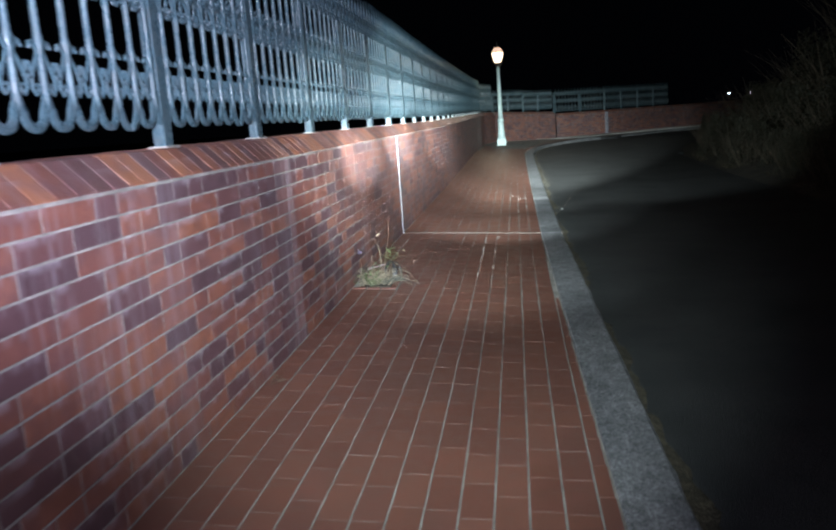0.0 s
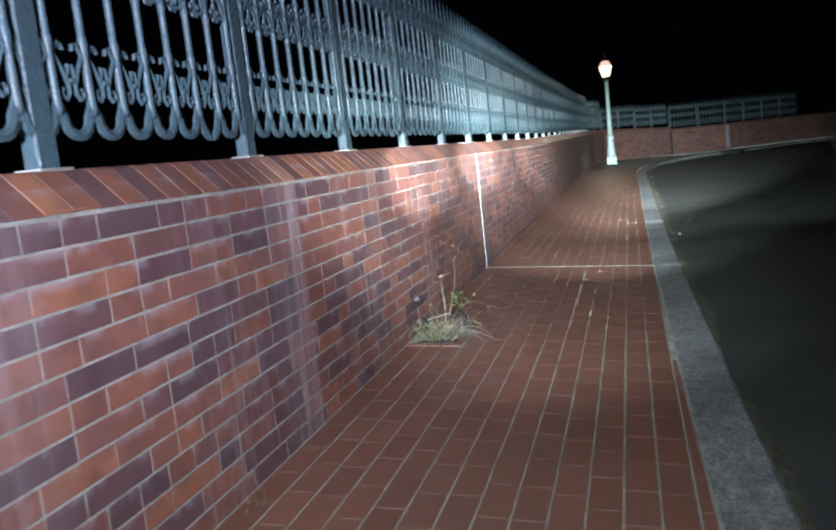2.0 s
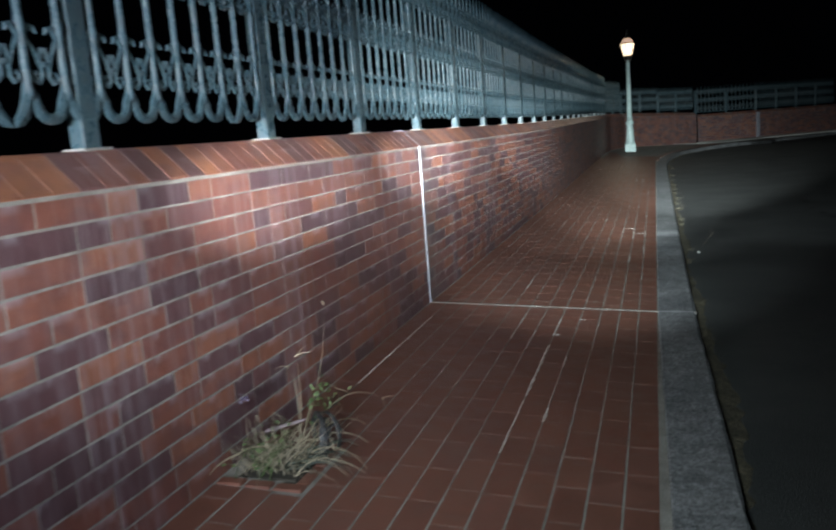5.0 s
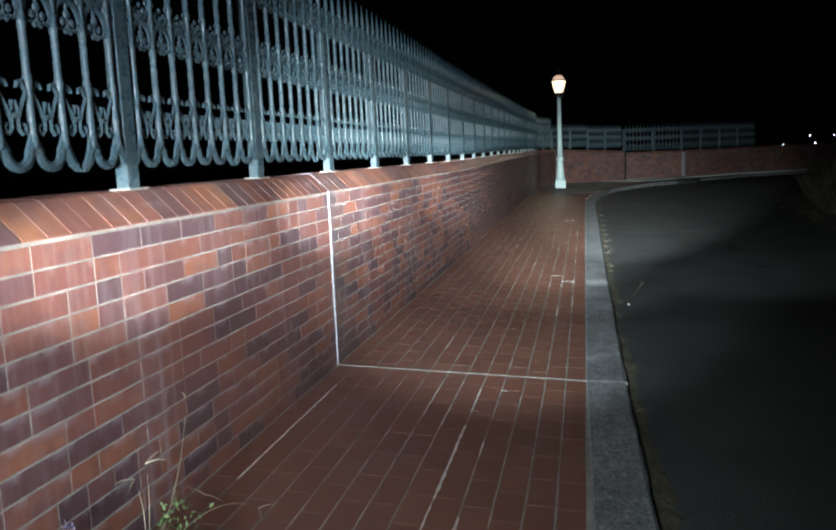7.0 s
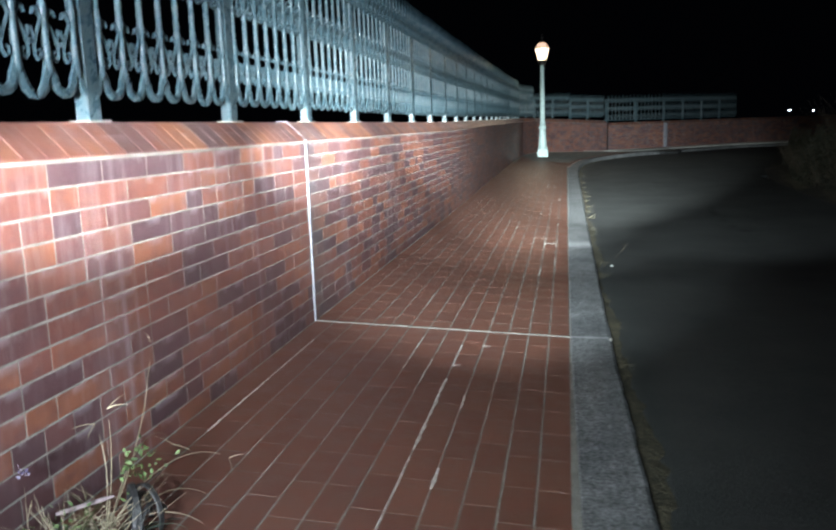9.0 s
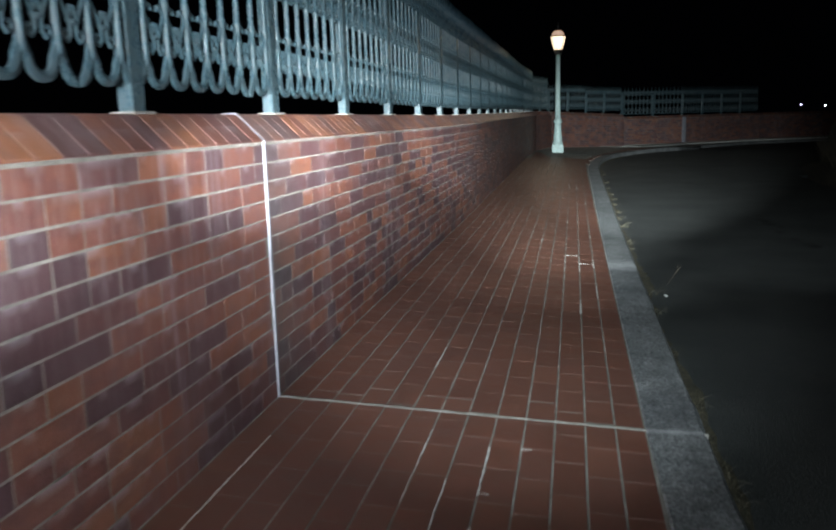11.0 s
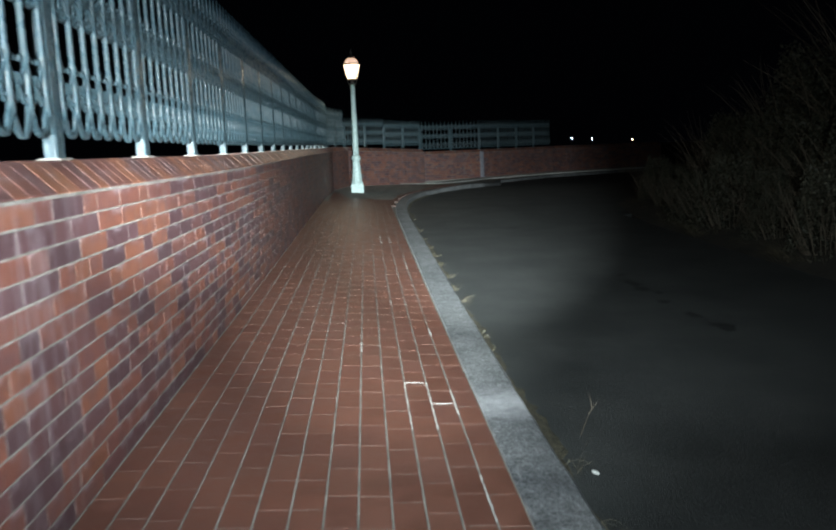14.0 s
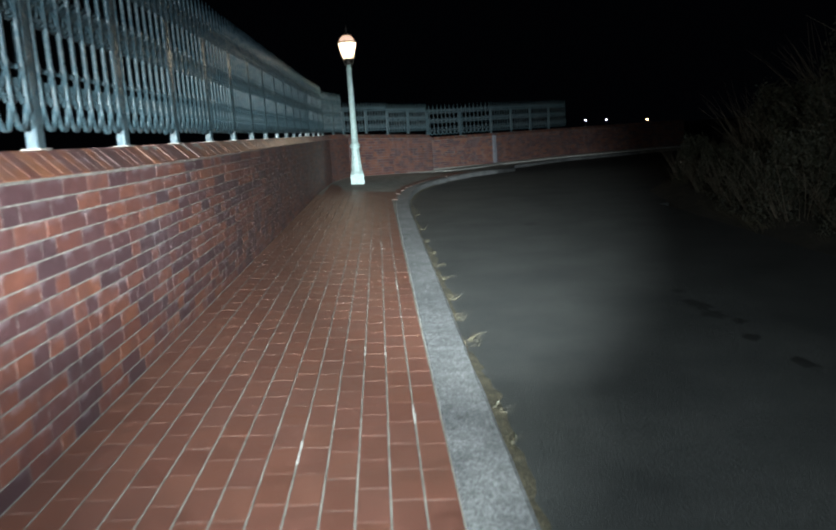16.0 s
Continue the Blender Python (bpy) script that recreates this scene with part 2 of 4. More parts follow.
straw = leafy("straw", (0.20, 0.165, 0.11), (0.46, 0.39, 0.28))
green_leaf = leafy("green_leaf", (0.05, 0.085, 0.03), (0.11, 0.165, 0.055))
dark_blade = leafy("dark_blade", (0.035, 0.045, 0.04), (0.08, 0.095, 0.075), 0.35)
scrub_leaf = leafy("scrub_leaf", (0.026, 0.028, 0.018), (0.075, 0.068, 0.042))
tuft_straw = leafy("tuft_straw", (0.06, 0.05, 0.03), (0.17, 0.14, 0.09))
twig_bark = leafy("twig_bark", (0.10, 0.075, 0.05), (0.19, 0.15, 0.11), 0.8)


def glow(name, colour, strength):
    m, nt, b = nodes_of(name)
    b.inputs["Base Color"].default_value = (*colour, 1)
    b.inputs["Emission Color"].default_value = (*colour, 1)
    b.inputs["Emission Strength"].default_value = strength
    return m


lantern_glow = glow("lantern_glow", (1.0, 0.80, 0.56), 4.5)
upper_glow = glow("upper_glow", (1.0, 0.66, 0.48), 1.2)
white_glow = glow("far_white", (0.85, 0.92, 1.0), 60)
amber_glow = glow("far_amber", (1.0, 0.62, 0.32), 60)


# ---- building helpers ----
def mesh_from(name, verts, faces, material):
    me = bpy.data.meshes.new(name)
    me.from_pydata(verts, [], faces)
    me.materials.append(material)
    me.update()
    return me


def part(name, me, parent=None, label="", at=None):
    """Links a mesh (or a bmesh and its material) as one object under its thing."""
    ob = new(name, me)
    if parent:
        ob.parent = parent
    if at is not None:
        ob.matrix_local = at
    if label:
        tagged(ob, label)
    return ob


def from_bmesh(name, bm, material, smooth=False):
    me = bpy.data.meshes.new(name)
    bmesh.ops.recalc_face_normals(bm, faces=bm.faces)
    if smooth:
        for f in bm.faces:
            f.smooth = True
    bm.to_mesh(me)
    bm.free()
    me.materials.append(material)
    return me


def box_into(bm, x0, y0, z0, x1, y1, z1):
    r = bmesh.ops.create_cube(bm, size=1.0, matrix=Matrix.LocRotScale(((x0 + x1) / 2, (y0 + y1) / 2, (z0 + z1) / 2), None, (x1 - x0, y1 - y0, z1 - z0)))
    return r["verts"]


def box_mesh(name, x0, y0, z0, x1, y1, z1, material, bevel=0.0):
    bm = bmesh.new()
    box_into(bm, x0, y0, z0, x1, y1, z1)
    if bevel:
        bmesh.ops.bevel(bm, geom=bm.edges[:], offset=bevel, segments=2, affect="EDGES")
    return from_bmesh(name, bm, material)


def lathe_into(bm, profile, sides=16, twist=0.0, start=None):
    """Turns a profile of (radius, height) round the z axis."""
    rings = []
    for r, z in profile:
        rings.append([bm.verts.new((r * math.cos(twist + 2 * math.pi * i / sides), r * math.sin(twist + 2 * math.pi * i / sides), z)) for i in range(sides)])
    for lo, hi in zip(rings, rings[1:]):
        for i in range(sides):
            bm.faces.new((lo[i], lo[(i + 1) % sides], hi[(i + 1) % sides], hi[i]))
    bm.faces.new(rings[0][::-1])
    bm.faces.new(rings[-1])


def ribbon_into(bm, line, widths, depth, x=0.0, ridge=0.0):
    """A flat cast band along a line in the y-z plane, with a raised ridge on both faces."""
    n = len(line)
    rings = []
    for i, (y, z) in enumerate(line):
        ya, za = line[max(0, i - 1)]
        yb, zb = line[min(n - 1, i + 1)]
        dy, dz = yb - ya, zb - za
        k = math.hypot(dy, dz) or 1.0
        ny, nz = -dz / k, dy / k
        w = widths[i] / 2 if not isinstance(widths, float) else widths / 2
        h = depth / 2
        rings.append([bm.verts.new((x + px, y + ny * q, z + nz * q)) for px, q in
                      ((h * 0.6, -w), (h + ridge, 0.0), (h * 0.6, w), (-h * 0.6, w), (-h - ridge, 0.0), (-h * 0.6, -w))])
    for a, b in zip(rings, rings[1:]):
        for i in range(6):
            bm.faces.new((a[i], a[(i + 1) % 6], b[(i + 1) % 6], b[i]))
    bm.faces.new(rings[0][::-1])
    bm.faces.new(rings[-1])


def ball_into(bm, at, r, squash=1.0):
    m = Matrix.LocRotScale(at, None, (r * squash, r, r))
    bmesh.ops.create_icosphere(bm, subdivisions=1, radius=1.0, matrix=m)


def arc(cy, cz, r, a0, a1, n=9, rz=None):
    rz = r if rz is None else rz
    return [(cy + r * math.cos(radians(a0 + (a1 - a0) * i / (n - 1))), cz + rz * math.sin(radians(a0 + (a1 - a0) * i / (n - 1)))) for i in range(n)]


# ---- setting out ----
STRETCH, HEAD = 0.285, 0.1425
COPE_FOOT, COPE_TOP, COPE_BACK = 1.057, 1.178, -0.105
THICK = 0.36
PAVE_W, KERB_W = 1.50, 0.235
TILT = -0.055
JOINT_Y = 12.0
ROAD_Z = -0.19


def rise(y):
    """The ground climbs a little towards the bend and falls away behind it."""
    line = ((18.0, 0.0), (33.0, 0.10), (36.0, 0.13), (40.0, -0.05), (44.0, -0.15), (900.0, -0.15))
    if y <= 18.0:
        return 0.0
    for (ya, za), (yb, zb) in zip(line, line[1:]):
        if y <= yb:
            return za + (zb - za) * (y - ya) / (yb - ya)
    return -0.15


def brick_shape(length, height, depth, d=0.0005, c=0.003, e=0.002):
    """A brick with broken front edges: x is its depth, the face looks along +x; y along, z up, from 0."""
    v = [(-depth, 0, 0), (-depth, length, 0), (-depth, length, height), (-depth, 0, height),
         (-d, 0, 0), (-d, length, 0), (-d, length, height), (-d, 0, height),
         (0, e, c), (0, length - e, c), (0, length - e, height - c), (0, e, height - c)]
    f = [(8, 9, 10, 11)]
    for i in range(4):
        j = (i + 1) % 4
        f.append((4 + i, 4 + j, 8 + j, 8 + i))
        f.append((i, j, 4 + j, 4 + i))
    return v, f


def lay_out(length, seed, first=0.0):
    """One course: (start, length) of its bricks, stretchers with some pairs of headers."""
    rng = random.Random(seed)
    s, row = -first, []
    while s < length - 1e-6:
        piece = STRETCH if rng.random() < 0.72 else HEAD
        a, b = max(s, 0.0), min(s + piece, length)
        if b - a > 0.03:
            row.append((a, b - a))
        s += piece
    return row


def run_frame(p0, p1):
    """The frame of a stretch of wall: y along it, x out of its face."""
    u = Vector((p1[0] - p0[0], p1[1] - p0[1], 0))
    n = u.length
    u.normalize()
    m = Matrix(((u.y, u.x, 0, p0[0]), (-u.x, u.y, 0, p0[1]), (0, 0, 1, rise(p0[1])), (0, 0, 0, 1)))
    return m, n


def cope_shape(pitch):
    """A coping brick: its sloping face leans back from the wall's face to the flat top."""
    w, c = pitch - 0.0045, 0.003
    prof = [(-THICK + 0.04, COPE_FOOT + 0.004), (-0.012, COPE_FOOT + 0.004), (0.004, COPE_FOOT + 0.009), (0.002, COPE_FOOT + 0.016), (COPE_BACK + 0.006, COPE_TOP - 0.006), (COPE_BACK - 0.008, COPE_TOP), (-THICK + 0.04, COPE_TOP)]
    v = [(x, 0, z) for x, z in prof] + [(x, w, z) for x, z in prof]
    n = len(prof)
    f = [tuple(range(n))[::-1], tuple(range(n, 2 * n))]
    f += [(i, (i + 1) % n, (i + 1) % n + n, i + n) for i in range(n)]
    return v, [tuple(reversed(q)) for q in f]


brick_meshes = {}


def single_brick(parent, m, s, length, course, rng):
    key = round(length, 3)
    if key not in brick_meshes:
        v, f = brick_shape(length - 0.006, COURSE - 0.0076, 0.03)
        brick_meshes[key] = mesh_from("brick", v, f, brick_one)
    at = m @ Matrix.Translation((rng.uniform(-0.0001, 0.0004), s + 0.003, course * COURSE + 0.0038))
    at = at @ Matrix.Rotation(rng.uniform(-0.003, 0.003), 4, "X") @ Matrix.Rotation(rng.uniform(-0.0006, 0.0006), 4, "Z")
    part("brick", brick_meshes[key], parent, at=at)


def wall(name, p0, p1, label, seed, single=None, step=0.0):
    """A stretch of wall: mortar core, courses of bricks and a sloping coping. single: the stretch whose bricks are parts."""
    m, n = run_frame(p0, p1)
    def lift(y):
        return rise(p0[1] + (p1[1] - p0[1]) * y / n) - rise(p0[1])

    cuts = sorted([n * i / 8 for i in range(9)] + [n * (y - p0[1]) / (p1[1] - p0[1]) for y in (18.0, 33.0, 36.0, 40.0, 44.0) if p0[1] + 0.05 < y < p1[1] - 0.05])
    last = 6 * len(cuts) - 1
    prof = ((-THICK, -0.9), (-0.0007, -0.9), (-0.0007, COPE_FOOT + 0.0152), (COPE_BACK + 0.0055, COPE_TOP - 0.0062), (-THICK + 0.05, COPE_TOP - 0.0062), (-THICK, COPE_FOOT))
    cv = [(x, y, z + lift(y)) for y in cuts for x, z in prof]
    cf = [(6 * i + k, 6 * i + (k + 1) % 6, 6 * i + 6 + (k + 1) % 6, 6 * i + 6 + k) for i in range(len(cuts) - 1) for k in range(6)]
    cf += [(0, 1, 2, 3, 4, 5), tuple(range(last, last - 6, -1))]
    core = mesh_from("core", cv, [tuple(reversed(q)) for q in cf], mortar)
    body = tagged(new(name, core), label, "wall", kind="structure")
    body.matrix_world = m
    inv = m.inverted()
    rng = random.Random(seed)
    singles, verts, faces = [], [], []
    for course in range(COURSES):
        for s, length in lay_out(n, seed * 100 + course, rng.choice((0.0, HEAD, 0.07, 0.2))):
            y = p0[1] + s
            if single and single[0] <= y < single[1]:
                singles.append((s, round(length, 3), course))
                continue
            v, f = brick_shape(length - 0.006, COURSE - 0.0076, 0.03)
            k = len(verts)
            dx = rng.uniform(-0.0001, 0.0004)
            verts += [(a + dx, b + s + 0.003, c + course * COURSE + 0.0038 + lift(b + s)) for a, b, c in v]
            faces += [tuple(i + k for i in q) for q in f]
    part("brickwork", mesh_from("brickwork", verts, faces, brick_many), body)["kind"] = "stuff"
    pitch = 0.107
    cv, cf = cope_shape(pitch)
    one = mesh_from("coping_brick", cv, cf, cope_one)
    verts, faces = [], []
    count = int(n / pitch)
    for i in range(count):
        s = i * n / count + 0.004
        if single and single[0] - 2 <= p0[1] + s < single[1] + 0.5:
            singles.append((s, 0, -1))
            continue
        k = len(verts)
        dz = rng.uniform(-0.002, 0.002)
        verts += [(a, b + s, c + dz + lift(b + s)) for a, b, c in cv]
        faces += [tuple(j + k for j in q) for q in cf]
    if verts:
        part("coping", mesh_from("coping", verts, faces, cope_many), body)["kind"] = "stuff"
    later.append((body, singles, one, seed))
    return body


later = []

# ---- ground, road, pavement, kerb ----
BEND = [(0.0, 31.0), (0.10, 34.2), (0.5, 36.3), (1.75, 38.0), (3.05, 39.8)]
BEND_2 = [(3.30, 44.5), (5.9, 45.5)]
BEND_3 = [(5.9, 45.5), (9.6, 48.5), (16.0, 52.0)]
KERB_LINE = [(PAVE_W + 0.0022 * max(0, y - 16) + 0.011 * max(0, 12 - y), float(y)) for y in range(-2, 27, 2)] + [(1.56, 28.0), (1.63, 29.3), (1.76, 30.6), (1.98, 31.9), (2.34, 33.1), (2.84, 34.2), (3.55, 35.4), (4.5, 36.9), (5.5, 40.0), (6.2, 44.2), (9.0, 47.5), (16.0, 51.0)]

far = 400.0
ground = tagged(new("ground", mesh_from("ground", [(-far, -far, -0.6), (far, -far, -0.6), (far, far, -0.6), (-far, far, -0.6)], [(0, 1, 2, 3)], soil)), "dark open ground beyond the wall at night", "ground", kind="structure")


def strip(name, left, right, z_left, z_right, material, label, category, down=0.25):
    """A surface between two lines of equally many points, with a skirt at both edges."""
    n = len(left)
    verts = []
    for (xa, ya), (xb, yb) in zip(left, right):
        za, zb = z_left(xa, ya), z_right(xb, yb)
        verts += [(xa, ya, za), (xb, yb, zb), (xa, ya, za - down), (xb, yb, zb - down)]
    faces = []
    for i in range(n - 1):
        a, b = 4 * i, 4 * i + 4
        faces += [(a, a + 1, b + 1, b), (a + 2, a, b, b + 2), (a + 1, a + 3, b + 3, b + 1)]
    faces += [(0, 2, 3, 1), (4 * n - 4, 4 * n - 3, 4 * n - 1, 4 * n - 2)]
    return tagged(new(name, mesh_from(name, verts, faces, material)), label, category, kind="structure")


def off(line, d):
    out = []
    for i, (x, y) in enumerate(line):
        xa, ya = line[max(0, i - 1)]
        xb, yb = line[min(len(line) - 1, i + 1)]
        k = math.hypot(xb - xa, yb - ya)
        out.append((x + (yb - ya) / k * d, y - (xb - xa) / k * d))
    return out


def pave_z(x, y):
    return TILT * min(max(x, 0.0), PAVE_W) + rise(y)


HEDGE_FOOT = [(5.3, -2.0), (5.3, 8.0), (5.3, 14.0), (5.3, 18.0), (5.36, 21.0), (5.55, 24.5), (6.1, 28.1), (7.4, 30.6), (10.0, 32.6), (16.0, 34.0)]
road_left = off(KERB_LINE, KERB_W - 0.02)
road = strip("road", road_left,
             [(5.6 if y < 26 else 5.6 + (y - 26) * 1.05, y if y < 26 else 26 + (y - 26) * 0.46) for x, y in KERB_LINE],
             lambda x, y: ROAD_Z + rise(y), lambda x, y: ROAD_Z - 0.03 + rise(y), asphalt, "dark worn asphalt road beside the kerb", "road")
bed = strip("pavement_bed", [(-0.02, y) for x, y in KERB_LINE if y < 31.5] + [(0.05, 33.0), (0.15, 34.5), (0.5, 36.3), (1.3, 37.4), (2.2, 38.6), (3.05, 39.8), (5.8, 45.4), (9.4, 48.4), (16.0, 51.9)][:len(KERB_LINE) - sum(1 for x, y in KERB_LINE if y < 31.5)],
            off(KERB_LINE, 0.01), lambda x, y: TILT * min(x, 0.0) - (0.0008 if y < 25 else 0.005) + rise(y), lambda x, y: TILT * min(x, 1.66) + rise(y) - (0.0008 if y < 25 else 0.005), floor_mortar, "light mortar bed between the paving bricks", "pavement")
bed.name = "pavement"

# walls
wall("wall_1", (0.0, -2.0), (0.0, JOINT_Y - 0.012), "red and purple brick wall with sloping brick coping", 3, (6.6, 12.0))
wall("wall_2", (0.0, JOINT_Y + 0.012), (0.0, 31.0), "red brick wall past the white joint, lime streaked", 5, (12.0, 17.4))

for k, (a, b) in enumerate(zip(BEND, BEND[1:])):
    wall("wall_%d" % (3 + k), a, b, "red brick wall turning at the bend", 11 + k)
wall("wall_7", *BEND_2, "paler brick wall stretch beyond the bend", 21)
for k, (a, b) in enumerate(zip(BEND_3, BEND_3[1:])):
    wall("wall_%d" % (8 + k), a, b, "distant dim brick wall along the road", 31 + k)

# white filled expansion joint: up the wall, over the coping, and across the pavement
seal_line = [(0.006, -0.02), (0.006, COPE_FOOT + 0.012), (COPE_BACK - 0.004, COPE_TOP + 0.005), (-0.16, COPE_TOP + 0.005)]
v = []
rng = random.Random(4)
pts = []
for (xa, za), (xb, zb) in zip(seal_line, seal_line[1:]):
    for i in range(14):
        pts.append((xa + (xb - xa) * i / 14, za + (zb - za) * i / 14))
pts.append(seal_line[-1])
for x, z in pts:
    w = 0.0105 + rng.uniform(-0.004, 0.003)
    v += [(x, -w, z), (x, w, z), (x - 0.03, w, z - 0.012), (x - 0.03, -w, z - 0.012)]
f = []
for i in range(len(pts) - 1):
    a, b = 4 * i, 4 * i + 4
    f += [(a, a + 1, b + 1, b), (a + 1, a + 2, b + 2, b + 1), (a + 3, a, b, b + 3)]
seal = tagged(new("trim_wall_joint", mesh_from("wall_joint", v, f, sealant)), "white sealed expansion joint down the brick wall", "joint", kind="structure")
seal.location.y = JOINT_Y
v, f = [], []
n = 40
for i in range(n + 1):
    x = i / n * (PAVE_W + KERB_W)
    w = (0.0060 - 0.0034 * i / n) + rng.uniform(-0.0022, 0.0015)
    dy = rng.uniform(-0.003, 0.003)
    z = pave_z(x, 12) + TILT * max(0, x - PAVE_W) * 0.5 + 0.004
    v += [(x, dy - w, z), (x, dy + w, z), (x, dy + w, z - 0.02), (x, dy - w, z - 0.02)]
for i in range(n):
    a, b = 4 * i, 4 * i + 4
    f += [(a, b, b + 1, a + 1), (a + 1, b + 1, b + 2, a + 2), (a, a + 3, b + 3, b)]
seal_2 = tagged(new("trim_floor_joint", mesh_from("floor_joint", v, f, floor_mortar)), "white mortar line across the brick pavement", "joint", kind="structure")
seal_2.location.y = JOINT_Y
post_m, _ = run_frame((5.9, 45.5), (9.6, 48.5))
pale = tagged(new("trim_far_joint", box_mesh("far_joint", -0.03, -0.10, -0.1, 0.05, 0.06, 1.1, sealant, 0.006)), "pale sealed joint in the distant wall", "joint", kind="structure")
pale.matrix_world = post_m
apron = strip("pavement_apron", [(2.1, 38.55), (3.15, 39.9), (5.85, 45.4), (9.4, 48.4), (16, 51.9)], [(2.15, 38.45), (3.6, 39.5), (6.0, 44.9), (9.1, 47.6), (16, 51.1)],
              lambda x, y: pave_z(0, y) + 0.02, lambda x, y: pave_z(0.6, y) + 0.02, pale_concrete, "pale concrete strip at the foot of the wall", "pavement", 0.05)

# kerb stones
def kerb_x(y):
    for (xa, ya), (xb, yb) in zip(KERB_LINE, KERB_LINE[1:]):
        if ya <= y <= yb:
            return xa + (xb - xa) * (y - ya) / (yb - ya)
    return 9.0


kerb_body = tagged(new("kerb"), "row of weathered grey concrete kerb stones", "kerb", kind="structure")
ends = [-1.2, 0.0, 1.2, 2.4, 3.9, 5.2, 6.4, 7.8, 9.54, 10.8, 12.0, 13.2, 14.4, 15.63, 17.2, 18.6, 20.1, 21.5, 22.9, 24.3, 25.7, 27.0, 28.2, 29.3, 30.3, 31.2, 32.1, 33.0, 33.8, 34.6, 35.2, 35.8, 36.3, 36.8, 37.4, 38.2, 39.6, 41.2, 43.0, 44.4, 45.6, 46.6, 47.5, 48.4, 49.4]
rng = random.Random(9)
for a, b in zip(ends, ends[1:]):
    n = 8
    verts = []
    dz = 0.0
    prof = [(0.0, -0.3), (0.0, -0.006), (0.006, 0.0), (0.212, -0.006), (0.228, -0.024), (KERB_W, -0.3)]
    line = [(kerb_x(y), y) for y in [a + 0.0004 + (b - a - 0.0008) * i / n for i in range(n + 1)]]
    for i, (x, y) in enumerate(line):
        xa, ya = line[max(0, i - 1)]
        xb, yb = line[min(n, i + 1)]
        k = math.hypot(xb - xa, yb - ya)
        nx, ny = (yb - ya) / k, -(xb - xa) / k
        for d, z in prof:
            j = rng.uniform(-0.004, 0.004) if d > 0.15 and 0 < i < n else 0
            verts.append((x + nx * (d + 0.003 + j), y + ny * (d + 0.003), TILT * PAVE_W + rise(y) + z + dz + j * 0.7 + 0.006))
    k = len(prof)
    faces = [(i * k + j, i * k + j + 1, (i + 1) * k + j + 1, (i + 1) * k + j) for i in range(n) for j in range(k - 1)]
    faces += [tuple(range(k))[::-1], tuple(range(n * k, n * k + k))]
    part("kerb_stone", mesh_from("kerb_stone", verts, [tuple(reversed(q)) for q in faces], concrete), kerb_body)

# ---- cast-iron fence ----
PITCH = 0.15


def picket_mesh():
    bm = bmesh.new()
    lathe_into(bm, [(0.011, 1.325), (0.016, 1.34), (0.0135, 1.40), (0.0125, 1.50), (0.016, 1.535), (0.012, 1.555), (0.012, 1.68), (0.015, 1.70), (0.012, 1.72), (0.012, 1.86), (0.016, 1.885), (0.0118, 1.905),
                    (0.0118, 2.04), (0.015, 2.055), (0.012, 2.07), (0.012, 2.17), (0.018, 2.19), (0.010, 2.205), (0.015, 2.235), (0.012, 2.29), (0.002, 2.41)], 8, math.pi / 8)
    return from_bmesh("picket", bm, fence_paint, True)


def scroll_mesh():
    """The pair of scrolls and leaves at a picket's foot."""
    bm = bmesh.new()
    for s in (1, -1):
        ribbon_into(bm, [(s * y, z) for y, z in ((0.010, 1.505), (0.026, 1.478), (0.046, 1.445), (0.061, 1.415), (0.060, 1.388), (0.046, 1.372), (0.031, 1.378), (0.028, 1.394), (0.038, 1.402))],
                    [0.010, 0.011, 0.012, 0.013, 0.013, 0.012, 0.011, 0.010, 0.012], 0.010, 0.0, 0.002)
        ribbon_into(bm, [(s * y, z) for y, z in ((0.008, 1.47), (0.018, 1.505), (0.034, 1.527), (0.050, 1.522), (0.056, 1.508))], [0.010, 0.013, 0.018, 0.016, 0.006], 0.010, 0.0, 0.002)
        ribbon_into(bm, [(s * y, z) for y, z in ((0.050, 1.425), (0.062, 1.445), (0.068, 1.470))], [0.010, 0.013, 0.011], 0.010, 0.0, 0.002)
        ball_into(bm, (0.003, s * 0.070, 1.425), 0.010, 0.7)
    return from_bmesh("scroll", bm, fence_paint)


def scallop_mesh(broken=False):
    bm = bmesh.new()
    if broken:
        for s in (1, -1):
            ribbon_into(bm, [(s * y, z) for y, z in ((-0.070, 1.350), (-0.062, 1.315), (-0.045, 1.285), (-0.022, 1.265), (-0.004, 1.252))], [0.030, 0.040, 0.036, 0.030, 0.006], 0.016, 0.0, 0.002)
    else:
        ribbon_into(bm, [(-0.066, 1.345)] + arc(0, 1.318, 0.053, 180, 360, 11, 0.047) + [(0.066, 1.345)], [0.030] + [0.036, 0.036, 0.034, 0.032, 0.030, 0.029, 0.030, 0.032, 0.034, 0.036, 0.036] + [0.030], 0.016, 0.0, 0.002)
    # the shoulders that carry the pickets' feet
    for side in (1, -1):
        ribbon_into(bm, [(side * 0.064, 1.306), (side * 0.066, 1.345), (side * 0.069, 1.375)], [0.022, 0.030, 0.014], 0.015, 0.0, 0.001)
    return from_bmesh("scallop", bm, fence_paint)


